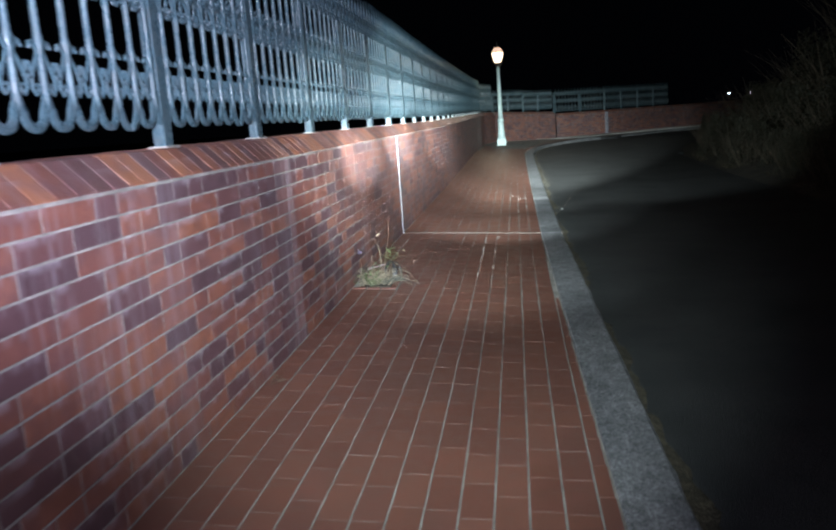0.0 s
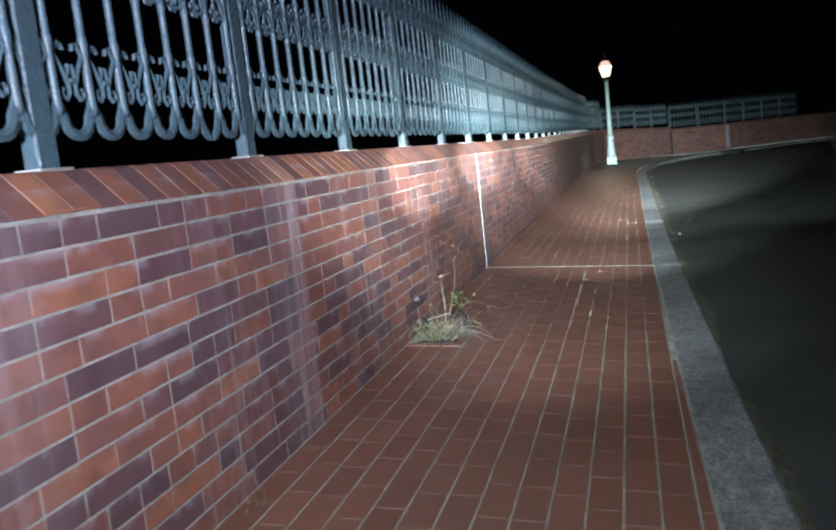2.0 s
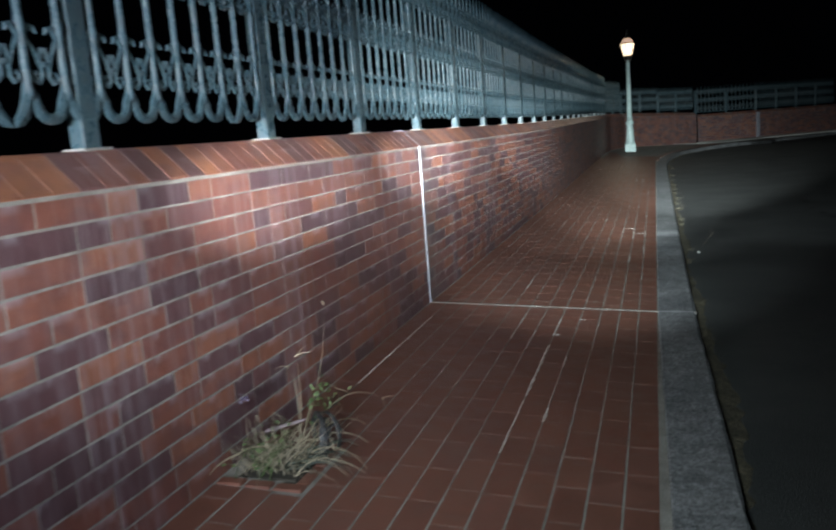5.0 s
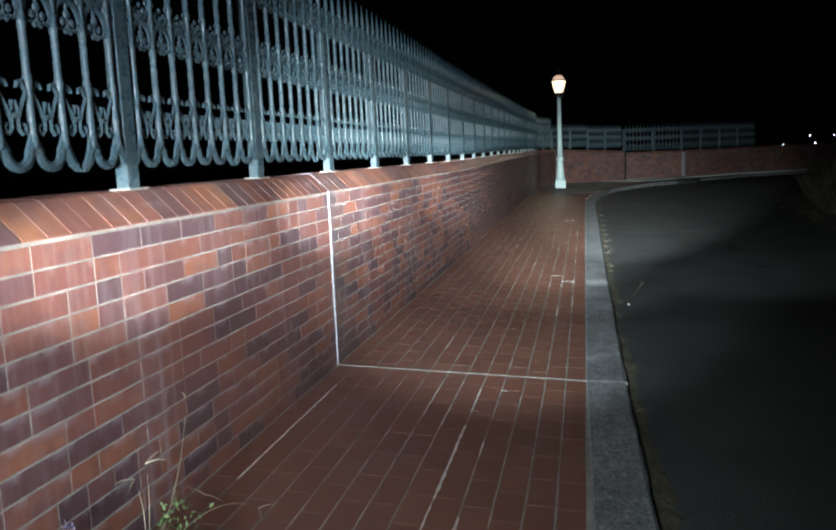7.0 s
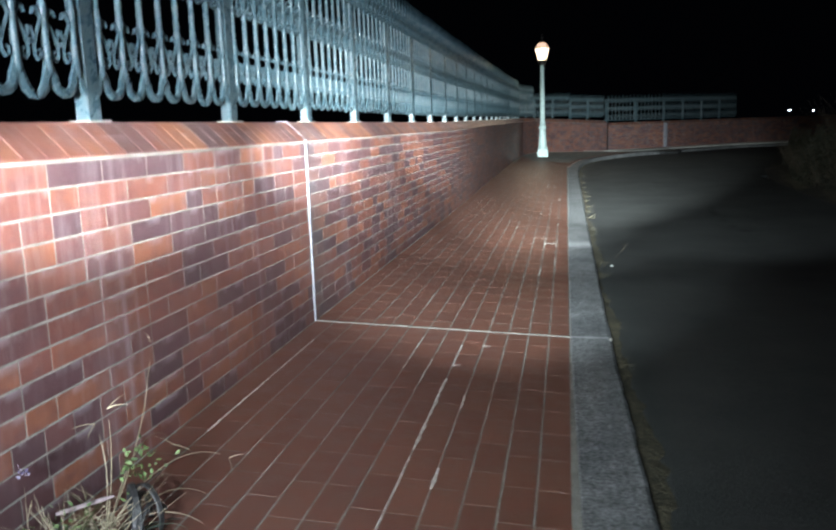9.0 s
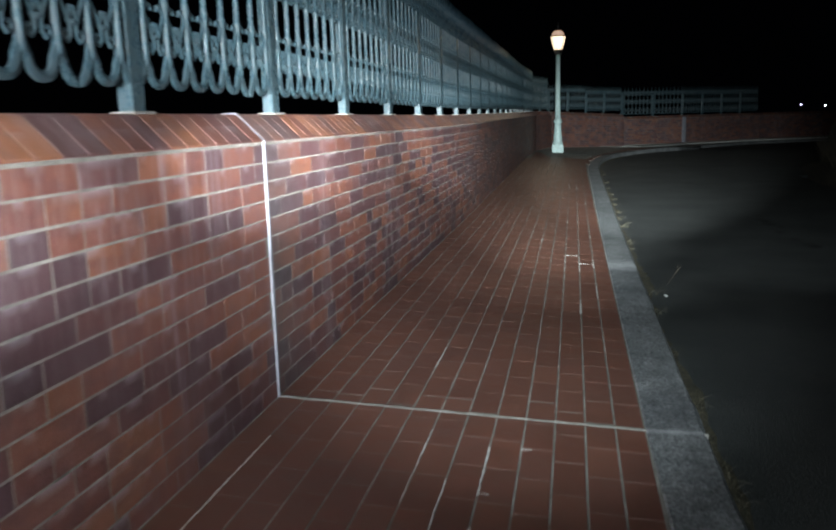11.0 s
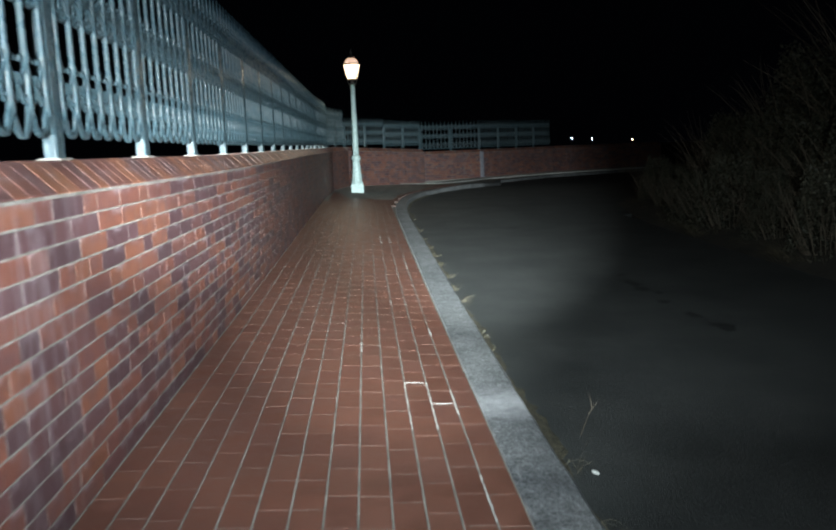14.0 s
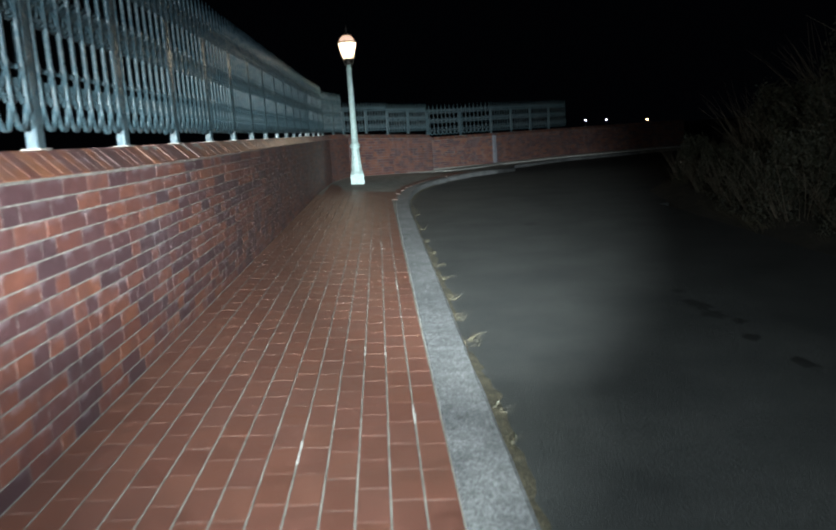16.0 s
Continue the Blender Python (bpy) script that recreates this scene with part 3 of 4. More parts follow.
def arch_mesh(z0, name):
    """One bay of a pierced band: an arch from picket to picket, a trefoil in it and a cup above."""
    bm = bmesh.new()
    ribbon_into(bm, arc(0, z0 + 0.045, 0.064, -8, 188, 11, 0.062), 0.023, 0.013, 0.0, 0.002)
    ribbon_into(bm, arc(0, z0 + 0.172, 0.056, 205, 335, 9, 0.06), 0.021, 0.012, 0.0, 0.002)
    for y, z, r in ((0, 0.060, 0.017), (-0.024, 0.036, 0.015), (0.024, 0.036, 0.015), (-0.013, 0.008, 0.013), (0.013, 0.008, 0.013), (0, 0.084, 0.011), (0, 0.135, 0.016), (-0.030, 0.150, 0.013), (0.030, 0.150, 0.013), (-0.052, 0.182, 0.012), (0.052, 0.182, 0.012), (-0.068, 0.110, 0.017), (0.068, 0.110, 0.017), (-0.046, 0.128, 0.012), (0.046, 0.128, 0.012), (-0.068, 0.020, 0.015), (0.068, 0.020, 0.015), (0, 0.168, 0.012)):
        ball_into(bm, (0.0, y, z0 + z), r * 1.02, 0.5)
    ribbon_into(bm, [(0, z0 + 0.0), (0, z0 + 0.10)], 0.010, 0.010)
    for s in (1, -1):
        ribbon_into(bm, [(s * 0.062, z0 + 0.035), (s * 0.046, z0 + 0.012), (s * 0.028, z0 + 0.015)], 0.010, 0.010)
    return from_bmesh(name, bm, fence_paint)


def post_mesh():
    bm = bmesh.new()
    box_into(bm, -0.028, -0.042, COPE_TOP - 0.01, 0.023, 0.040, 2.065)
    bmesh.ops.bevel(bm, geom=bm.edges[:], offset=0.005, segments=1, affect="EDGES")
    return from_bmesh("post", bm, fence_paint)


meshes = dict(picket=picket_mesh(), scroll=scroll_mesh(), scallop=scallop_mesh(), broken=scallop_mesh(True), mid=arch_mesh(1.70, "mid_arch"), top=arch_mesh(2.055, "top_arch"), post=post_mesh(),
              foot=box_mesh("foot_plate", -0.05, -0.06, COPE_TOP - 0.002, 0.04, 0.075, COPE_TOP + 0.007, mortar, 0.004))
X_BARS = 0.014
FENCE_X = -0.145


def build_panel():
    thing = tagged(new("fence_panel"), "grey-green painted cast-iron fence panel with scrolls on the wall coping", "fence", "fence panels along the wall")
    part("post", meshes["post"], thing)
    part("foot_plate", meshes["foot"], thing, "pale mortar bed under the post")
    for i in range(8):
        part("picket", meshes["picket"], thing, at=Matrix.Translation((X_BARS, PITCH * (i + 0.5), 0)))
        part("scroll", meshes["scroll"], thing, at=Matrix.Translation((X_BARS, PITCH * (i + 0.5), 0)))
        part("scallop", meshes["broken" if i == 6 else "scallop"], thing, at=Matrix.Translation((X_BARS, PITCH * i, 0)))
        part("mid_arch", meshes["mid"], thing, at=Matrix.Translation((X_BARS, PITCH * i, 0)))
        part("top_arch", meshes["top"], thing, at=Matrix.Translation((X_BARS, PITCH * i, 0)))
    return thing


first_panel = build_panel()
first_panel.matrix_world = Matrix.Translation((FENCE_X, 6.493, 0))
for k in range(-5, 21):
    if k:
        copy_thing(first_panel, Matrix.Translation((FENCE_X, 6.493 + 1.2 * k + (0.004 if k > 5 else 0), rise(6.493 + 1.2 * k))))
for run in (BEND, BEND_2, BEND_3[:2]):
    for a, b in zip(run, run[1:]):
        m, n = run_frame(a, b)
        count = max(1, round(n / 1.2))
        for k in range(count):
            fit = n / count / 1.2
            ob = copy_thing(first_panel, m @ Matrix.Translation((FENCE_X, k * n / count, 0)))
            tall = {36.3: 0.72, 38.0: 0.74, 34.2: 0.9}.get(a[1], 1.0)  # the fence is lower round the bend
            ob.scale = (1, fit, tall)
            ob.location.z += COPE_TOP * (1 - tall)

# ---- street lamp ----
def build_lamp(x, y, z):
    thing = tagged(new("street_lamp"), "pale green cast-iron street lamp with a lit lantern", "street lamp")
    thing.matrix_world = pose(x, y, z) @ Matrix.Scale(0.976, 4)
    bm = bmesh.new()
    box_into(bm, -0.165, -0.165, -0.05, 0.165, 0.165, 0.20)
    bmesh.ops.bevel(bm, geom=bm.edges[:], offset=0.015, segments=2, affect="EDGES")
    part("plinth", from_bmesh("plinth", bm, lamp_paint), thing)
    bm = bmesh.new()
    lathe_into(bm, [(0.165, 0.20), (0.165, 0.235), (0.145, 0.25), (0.15, 0.27), (0.138, 0.30), (0.098, 0.80), (0.096, 0.84)], 8, math.pi / 8)
    part("base", from_bmesh("base", bm, lamp_paint), thing)
    bm = bmesh.new()
    lathe_into(bm, [(0.096, 0.84), (0.122, 0.855), (0.126, 0.885), (0.112, 0.91), (0.118, 0.93), (0.098, 0.955), (0.088, 0.98)], 20)
    part("collar", from_bmesh("collar", bm, lamp_paint, True), thing)
    bm = bmesh.new()
    lathe_into(bm, [(0.083, 0.96), (0.078, 1.3), (0.066, 2.0), (0.055, 2.70), (0.062, 2.72), (0.066, 2.75), (0.056, 2.78), (0.052, 2.86)], 20)
    part("pole", from_bmesh("pole", bm, lamp_paint, True), thing)
    bm = bmesh.new()
    lathe_into(bm, [(0.03, 2.84), (0.085, 2.88), (0.05, 2.92), (0.045, 2.96), (0.125, 2.99), (0.13, 3.01)], 12)
    part("cradle", from_bmesh("cradle", bm, rust, True), thing)
    for i in range(4):
        bm = bmesh.new()
        ribbon_into(bm, [(0.05, 2.80), (0.10, 2.84), (0.16, 2.93), (0.175, 3.03), (0.20, 3.20), (0.235, 3.385)], 0.016, 0.016)
        part("bracket_arm", from_bmesh("bracket_arm", bm, rust), thing, at=Matrix.Rotation(math.pi / 4 + i * math.pi / 2, 4, "Z"))
    bm = bmesh.new()
    lathe_into(bm, [(0.135, 3.015), (0.222, 3.375)], 6, 0.3)
    part("lantern_glass", from_bmesh("lantern_glass", bm, lantern_glow), thing, "glowing warm white lantern panes").visible_shadow = False
    for i in range(6):
        bm = bmesh.new()
        ribbon_into(bm, [(0.140, 3.01), (0.228, 3.38)], 0.014, 0.014)
        part("glazing_bar", from_bmesh("glazing_bar", bm, rust), thing, at=Matrix.Rotation(0.3 + i * math.pi / 3 - math.pi / 2, 4, "Z"))
    bm = bmesh.new()
    lathe_into(bm, [(0.245, 3.375), (0.25, 3.395), (0.205, 3.41)], 6, 0.3)
    part("eaves", from_bmesh("eaves", bm, rust), thing)
    bm = bmesh.new()
    lathe_into(bm, [(0.195, 3.412), (0.165, 3.49), (0.10, 3.55)], 6, 0.3)
    part("upper_glass", from_bmesh("upper_glass", bm, upper_glow), thing, "glowing upper panes").visible_shadow = False
    bm = bmesh.new()
    lathe_into(bm, [(0.11, 3.552), (0.115, 3.565), (0.06, 3.60), (0.025, 3.62), (0.018, 3.66), (0.038, 3.69), (0.02, 3.73), (0.005, 3.82)], 10)
    part("finial", from_bmesh("finial", bm, rust, True), thing)
    return thing


build_lamp(0.757, 33.34, rise(33.3) + pave_z(0.757, 0) + 0.045)

# ---- far lamps over the dark distance ----
for x, y, z, r, m, text in ((79.0, 313, 2.7, 0.15, white_glow, "white"), (86.8, 313, 2.2, 0.15, white_glow, "white"), (102.3, 313, 1.4, 0.2, amber_glow, "amber"), (70.0, 312, -0.1, 0.08, white_glow, "faint white"), (80.6, 312, -0.1, 0.12, white_glow, "faint white")):
    thing = tagged(new("distant_lamp"), "small %s lamp far off in the dark" % text, "lamp")
    thing.matrix_world = pose(x, y, -0.6)
    bm = bmesh.new()
    lathe_into(bm, [(0.08, 0), (0.05, max(0.2, z + 0.6 - r * 0.9))], 8)
    part("mast", from_bmesh("mast", bm, rust), thing)
    bm = bmesh.new()
    bmesh.ops.create_icosphere(bm, subdivisions=2, radius=r)
    part("lamp_head", from_bmesh("lamp_head", bm, m), thing, at=Matrix.Translation((0, 0, z + 0.6)))


# ---- plants ----
def stalk_into(bm, base, aim, length, droop, r, rng, steps=6, curl=0.0):
    """A thin three-sided stalk that bends over."""
    p, d = Vector(base), Vector(aim).normalized()
    side = Vector((rng.uniform(-1, 1), rng.uniform(-1, 1), 0)) * curl
    rings = []
    for i in range(steps + 1):
        q = d.to_track_quat("Z", "Y").to_matrix()
        w = r * (1 - 0.85 * i / steps)
        rings.append([bm.verts.new(p + q @ Vector((w * math.cos(a), w * math.sin(a), 0))) for a in (0, 2.09, 4.19)])
        p = p + d * (length / steps)
        d = (d + Vector((0, 0, -droop / steps)) + side / steps).normalized()
    for a, b in zip(rings, rings[1:]):
        for i in range(3):
            bm.faces.new((a[i], a[(i + 1) % 3], b[(i + 1) % 3], b[i]))
    bm.faces.new(rings[0][::-1])
    bm.faces.new(rings[-1])
    return p


def leaf_into(bm, at, rng, size, up=0.3):
    d = Vector((rng.uniform(-1, 1), rng.uniform(-1, 1), rng.uniform(-0.5, 1) + up)).normalized()
    q = d.to_track_quat("Y", "Z").to_matrix() @ Matrix.Rotation(rng.uniform(0, 6.28), 3, "Y")
    s = size * rng.uniform(0.6, 1.3)
    pts = [(0, 0, 0), (s * 0.28, s * 0.45, s * 0.06), (0, s, 0), (-s * 0.28, s * 0.45, s * 0.06), (0, s * 0.5, -s * 0.03)]
    v = [bm.verts.new(Vector(at) + q @ Vector(p)) for p in pts]
    bm.faces.new((v[0], v[1], v[4]))
    bm.faces.new((v[1], v[2], v[4]))
    bm.faces.new((v[2], v[3], v[4]))
    bm.faces.new((v[3], v[0], v[4]))


def build_weeds():
    """The clump in the square gap in the paving at the wall's foot."""
    rng = random.Random(12)
    thing = tagged(new("weed_clump"), "dry straw weeds with a few green leaves at the wall foot", "weeds")
    thing.matrix_world = pose(0.17, 9.33, -0.012)
    bm = bmesh.new()
    for i in range(170):
        a, l = rng.uniform(0, 6.28), rng.uniform(0.08, 0.27)
        stalk_into(bm, (rng.uniform(-0.13, 0.10), rng.uniform(-0.12, 0.14), 0), (math.cos(a) * 0.8 + 0.1, math.sin(a) * 0.8, rng.uniform(0.5, 1.4)), l, rng.uniform(0.3, 1.8), 0.0016, rng)
    part("dry_grass", from_bmesh("dry_grass", bm, straw), thing)
    for base, aim, l, d in (((0.0, 0.10, 0), (0.30, 0.75, 1), 0.54, 0.0), ((0.02, 0.12, 0.02), (0.40, 0.8, 1), 0.48, 1.6), ((0.03, 0.10, 0), (0.45, 0.9, 0.8), 0.46, 1.9), ((0.01, 0.11, 0), (0.02, 0.45, 1), 0.34, 0.3), ((0.02, 0.12, 0.02), (0.10, 0.5, 1.1), 0.52, 2.3), ((0.05, 0.05, 0), (0.75, 0.05, 0.6), 0.34, 2.0), ((0.02, 0.06, 0), (0.6, 0.4, 0.7), 0.36, 2.1),
                            ((0.06, 0.0, 0), (0.9, -0.1, 0.5), 0.38, 1.8), ((0.0, 0.12, 0), (0.1, 0.25, 1), 0.30, 1.0), ((-0.02, 0.0, 0), (-0.1, -0.4, 0.8), 0.26, 0.9), ((0.07, 0.02, 0), (0.9, -0.25, 0.45), 0.30, 1.6), ((0.03, 0.02, 0), (0.35, -0.2, 0.9), 0.26, 1.7)):
        bm = bmesh.new()
        tip = stalk_into(bm, base, aim, l, d, 0.0032, rng, 10, 0.35)
        for j in range(2):
            stalk_into(bm, tip, (rng.uniform(-1, 1), rng.uniform(-1, 1), rng.uniform(-0.6, 0.6)), 0.07, 0.6, 0.002, rng, 3)
        part("dry_stalk", from_bmesh("dry_stalk", bm, straw), thing)
    bm = bmesh.new()
    for i in range(34):
        a = rng.uniform(-0.8, 1.6)
        stalk_into(bm, (rng.uniform(0.02, 0.12), rng.uniform(-0.08, 0.12), 0.01), (math.cos(a), math.sin(a), rng.uniform(0.2, 0.8)), rng.uniform(0.10, 0.20), rng.uniform(0.8, 1.8), 0.004, rng)
    part("limp_foliage", from_bmesh("limp_foliage", bm, dark_blade), thing, "dark limp blades")
    bm = bmesh.new()
    for i in range(46):
        a = rng.uniform(0, 6.28)
        stalk_into(bm, (rng.gauss(-0.04, 0.045), rng.gauss(-0.05, 0.06), 0), (math.cos(a) * 0.6, math.sin(a) * 0.6, 1.1), rng.uniform(0.06, 0.19), rng.uniform(0.4, 1.6), 0.0022, rng, 5)
    part("green_grass", from_bmesh("green_grass", bm, green_leaf), thing, "fresh green grass blades")
    bm = bmesh.new()
    for i in range(150):
        c = rng.choice(((-0.06, -0.08, 0.05), (0.09, 0.20, 0.18), (0.09, 0.20, 0.20), (-0.05, -0.02, 0.09)))
        leaf_into(bm, (c[0] + rng.gauss(0, 0.035), c[1] + rng.gauss(0, 0.04), max(0.01, c[2] + rng.gauss(0, 0.03))), rng, 0.02)
    part("green_leaves", from_bmesh("green_leaves", bm, green_leaf), thing, "small fresh green leaves")


build_weeds()


def build_strap():
    """A bent black band, half hidden in the weeds."""
    rng = random.Random(6)
    thing = tagged(new("plastic_strap"), "bent black plastic strap lying in the weeds", "strap")
    thing.matrix_world = pose(0.25, 9.49, -0.02, 0, 0, 25)
    for k, (r, lift, tilt) in enumerate(((0.085, 0.055, 14), (0.075, 0.04, -12), (0.07, 0.06, 38), (0.065, 0.03, -34))):
        bm = bmesh.new()
        ribbon_into(bm, arc(0, lift, r, -35 + 20 * k, 215, 15, r * 1.15), 0.007, 0.020, 0.0, 0.0)
        part("band", from_bmesh("band", bm, strap_black), thing, at=Matrix.Rotation(radians(tilt), 4, "Z") @ Matrix.Translation((0.02 * k, 0, 0)))
    return thing


strap_black = painted("strap_black", (0.02, 0.02, 0.022), 0.3)
build_strap()
bud = tagged(new("dead_flower"), "withered dark purple flower head on a thin stalk", "flower")
bud.matrix_world = pose(0.06, 9.28, -0.01)
rng = random.Random(41)
bm = bmesh.new()
top = stalk_into(bm, (0, 0, 0), (-0.05, 0.1, 1), 0.22, 0.1, 0.003, rng)
part("stalk", from_bmesh("stalk", bm, twig_bark), bud)
bm = bmesh.new()
for i in range(26):
    leaf_into(bm, top + Vector((rng.gauss(0, 0.006), rng.gauss(0, 0.006), rng.gauss(0, 0.008))), rng, 0.013)
part("petals", from_bmesh("petals", bm, leafy("purple_petal", (0.03, 0.015, 0.08), (0.42, 0.38, 0.48))), bud)
bent = tagged(new("twig"), "pale crooked dry twig lying against the wall", "twig")
bent.matrix_world = pose(0.05, 9.20, 0.05)
bm = bmesh.new()
stalk_into(bm, (0.10, 0.08, 0.02), (-0.6, -0.5, 0.35), 0.17, 0.9, 0.006, rng, 7, 0.8)
stalk_into(bm, (0.02, 0.0, 0.03), (-0.2, -0.9, 0.1), 0.2, 0.2, 0.005, rng, 7, 0.6)
part("stem", from_bmesh("stem", bm, straw), bent)
stick = tagged(new("stick"), "thin pale pinkish broken stick lying in the weeds", "stick")
stick.matrix_world = pose(0.09, 9.36, 0.10, 0, 84, 38) @ Matrix.Scale(0.6, 4)
bm = bmesh.new()
lathe_into(bm, [(0.008, 0.0), (0.011, 0.03), (0.010, 0.12), (0.012, 0.20), (0.006, 0.26)], 7)
part("shaft", from_bmesh("shaft", bm, leafy("pale_stick", (0.20, 0.15, 0.16), (0.32, 0.26, 0.27))), stick)

edging = tagged(new("planting_gap"), "square gap in the paving edged with bricks, full of soil", "planting gap")
edging.matrix_world = pose(0.0, 9.12, 0)
part("soil_bed", box_mesh("soil_bed", 0.01, 0.06, -0.06, 0.29, 0.36, -0.004, soil, 0.01), edging)
for x0, y0, x1, y1 in ((0.005, 0.0, 0.105, 0.052), (0.113, 0.0, 0.213, 0.052), (0.221, 0.0, 0.333, 0.052), (0.285, 0.060, 0.333, 0.205), (0.285, 0.213, 0.333, 0.36)):
    part("edge_brick", box_mesh("edge_brick", x0, y0, -0.06, x1, y1, TILT * x0 + 0.003, paver_one, 0.004), edging)


def build_tuft(x, y, z, n, size, seed, green=0.2):
    rng = random.Random(seed)
    thing = tagged(new("grass_tuft"), "dry grass tuft growing at the kerb edge", "grass tuft", "tufts along the kerb")
    thing.matrix_world = pose(x, y, z)
    bm = bmesh.new()
    for i in range(n):
        a = rng.uniform(0, 6.28)
        stalk_into(bm, (rng.gauss(0, size * 0.15), rng.gauss(0, size * 0.35), 0), (math.cos(a), math.sin(a), rng.uniform(0.4, 1.6)), size * rng.uniform(0.3, 0.95), rng.uniform(0.6, 2.2), 0.0011, rng, 5)
    part("dry_grass", from_bmesh("dry_grass", bm, tuft_straw), thing)
    bm = bmesh.new()
    for i in range(int(n * green) + 4):
        leaf_into(bm, (rng.gauss(0, size * 0.2), rng.gauss(0, size * 0.4), abs(rng.gauss(0.01, 0.015))), rng, 0.018)
    part("foliage", from_bmesh("foliage", bm, scrub_leaf), thing)


# the silt that lies in the angle of kerb and road
rng = random.Random(17)
v, f = [], []
for i in range(330):
    y = 5.0 + 0.09 * i
    x = kerb_x(y) + KERB_W - 0.012
    w = 0.05 + 0.05 * math.sin(y * 1.9) * math.sin(y * 0.7 + 1) + rng.uniform(0.0, 0.045)
    z = ROAD_Z + rise(y)
    v += [(x, y, z + 0.022), (x + 0.45 * w, y, z + rng.uniform(0.008, 0.015)), (x + w + 0.02, y + rng.uniform(-0.03, 0.03), z - 0.004)]
    if i:
        k = 3 * i
        f += [(k - 3, k - 2, k + 1, k), (k - 2, k - 1, k + 2, k + 1)]
silt = plain_rock("silt", (0.035, 0.029, 0.018), (0.12, 0.10, 0.062), 11, 0.95, 1.0, 60, 0.012, 0.9, 0.12)
tagged(new("gutter_silt", mesh_from("gutter_silt", v, f, silt)), "brown silt and litter lying along the kerb foot", "silt", kind="stuff")

rng = random.Random(31)
for x, y, n, size in ((1.76, 11.75, 30, 0.16), (1.74, 11.95, 16, 0.13), (1.77, 12.6, 16, 0.12), (1.76, 13.4, 14, 0.12), (1.78, 14.37, 14, 0.12), (1.75, 10.06, 10, 0.10), (1.79, 15.0, 12, 0.2), (1.78, 17.36, 20, 0.13),
                      (1.79, 17.0, 14, 0.11), (1.80, 18.63, 22, 0.16), (1.80, 19.3, 18, 0.14), (1.81, 20.0, 22, 0.14), (1.81, 20.86, 22, 0.15), (1.81, 21.6, 20, 0.14), (1.82, 22.4, 20, 0.14), (1.82, 23.4, 16, 0.14), (1.83, 24.6, 18, 0.14), (1.86, 26.5, 14, 0.14), (2.35, 33.0, 18, 0.2), (2.7, 34.2, 18, 0.2)):
    build_tuft(x, y, ROAD_Z + rise(y) - 0.002, n, size, rng.randrange(9999))
build_tuft(0.05, 6.99, -0.004, 14, 0.10, 77)

twig = tagged(new("twig"), "bare forked twig standing at the road edge", "twig")
twig.matrix_world = pose(1.95, 15.35, ROAD_Z) @ Matrix.Scale(0.65, 4)
bm = bmesh.new()
rng = random.Random(5)
stalk_into(bm, (0, 0, 0), (0.35, 0.5, 0.35), 0.34, 0.1, 0.004, rng)
stalk_into(bm, (0.10, 0.15, 0.1), (0.5, 0.1, 0.6), 0.14, 0.1, 0.003, rng)
stalk_into(bm, (0.14, 0.2, 0.13), (0.0, 0.5, 0.6), 0.12, 0.1, 0.003, rng)
part("stem", from_bmesh("stem", bm, twig_bark), twig)


for x, y, r in ((3.5, 18.94, 0.10), (3.57, 18.72, 0.07), (3.52, 19.25, 0.11), (3.55, 19.74, 0.06), (3.5, 17.77, 0.08), (3.54, 17.34, 0.10), (3.47, 18.32, 0.06), (4.45, 20.2, 0.05), (5.0, 27.0, 0.12), (3.3, 24.5, 0.14)):
    n = 14
    verts = [(0, 0, 0.004)] + [(r * rng.uniform(0.35, 1.1) * math.cos(6.2832 * i / n), 1.7 * r * rng.uniform(0.35, 1.1) * math.sin(6.2832 * i / n), 0.0) for i in range(n)]
    mark = tagged(new("tar_patch", mesh_from("tar_patch", verts, [(0, i + 1, (i + 1) % n + 1) for i in range(n)], tar)), "dark ragged tar patch on the asphalt", "tar patch", "marks on the road")
    mark.matrix_world = pose(x, y, ROAD_Z - 0.03 * (x - 1.75) / 3.85 + rise(y) + 0.003)
stone = tagged(new("pebble"), "small pale stone lying on the asphalt", "stone")
stone.matrix_world = pose(1.89, 14.9, ROAD_Z + 0.006, 0, 0, 30)
bm = bmesh.new()
bmesh.ops.create_icosphere(bm, subdivisions=2, radius=1.0, matrix=Matrix.Diagonal((0.010, 0.022, 0.009, 1)))
for w in bm.verts:
    w.co *= 1 + 0.12 * noise.noise(w.co * 90)
part("stone_body", from_bmesh("stone_body", bm, lime), stone)


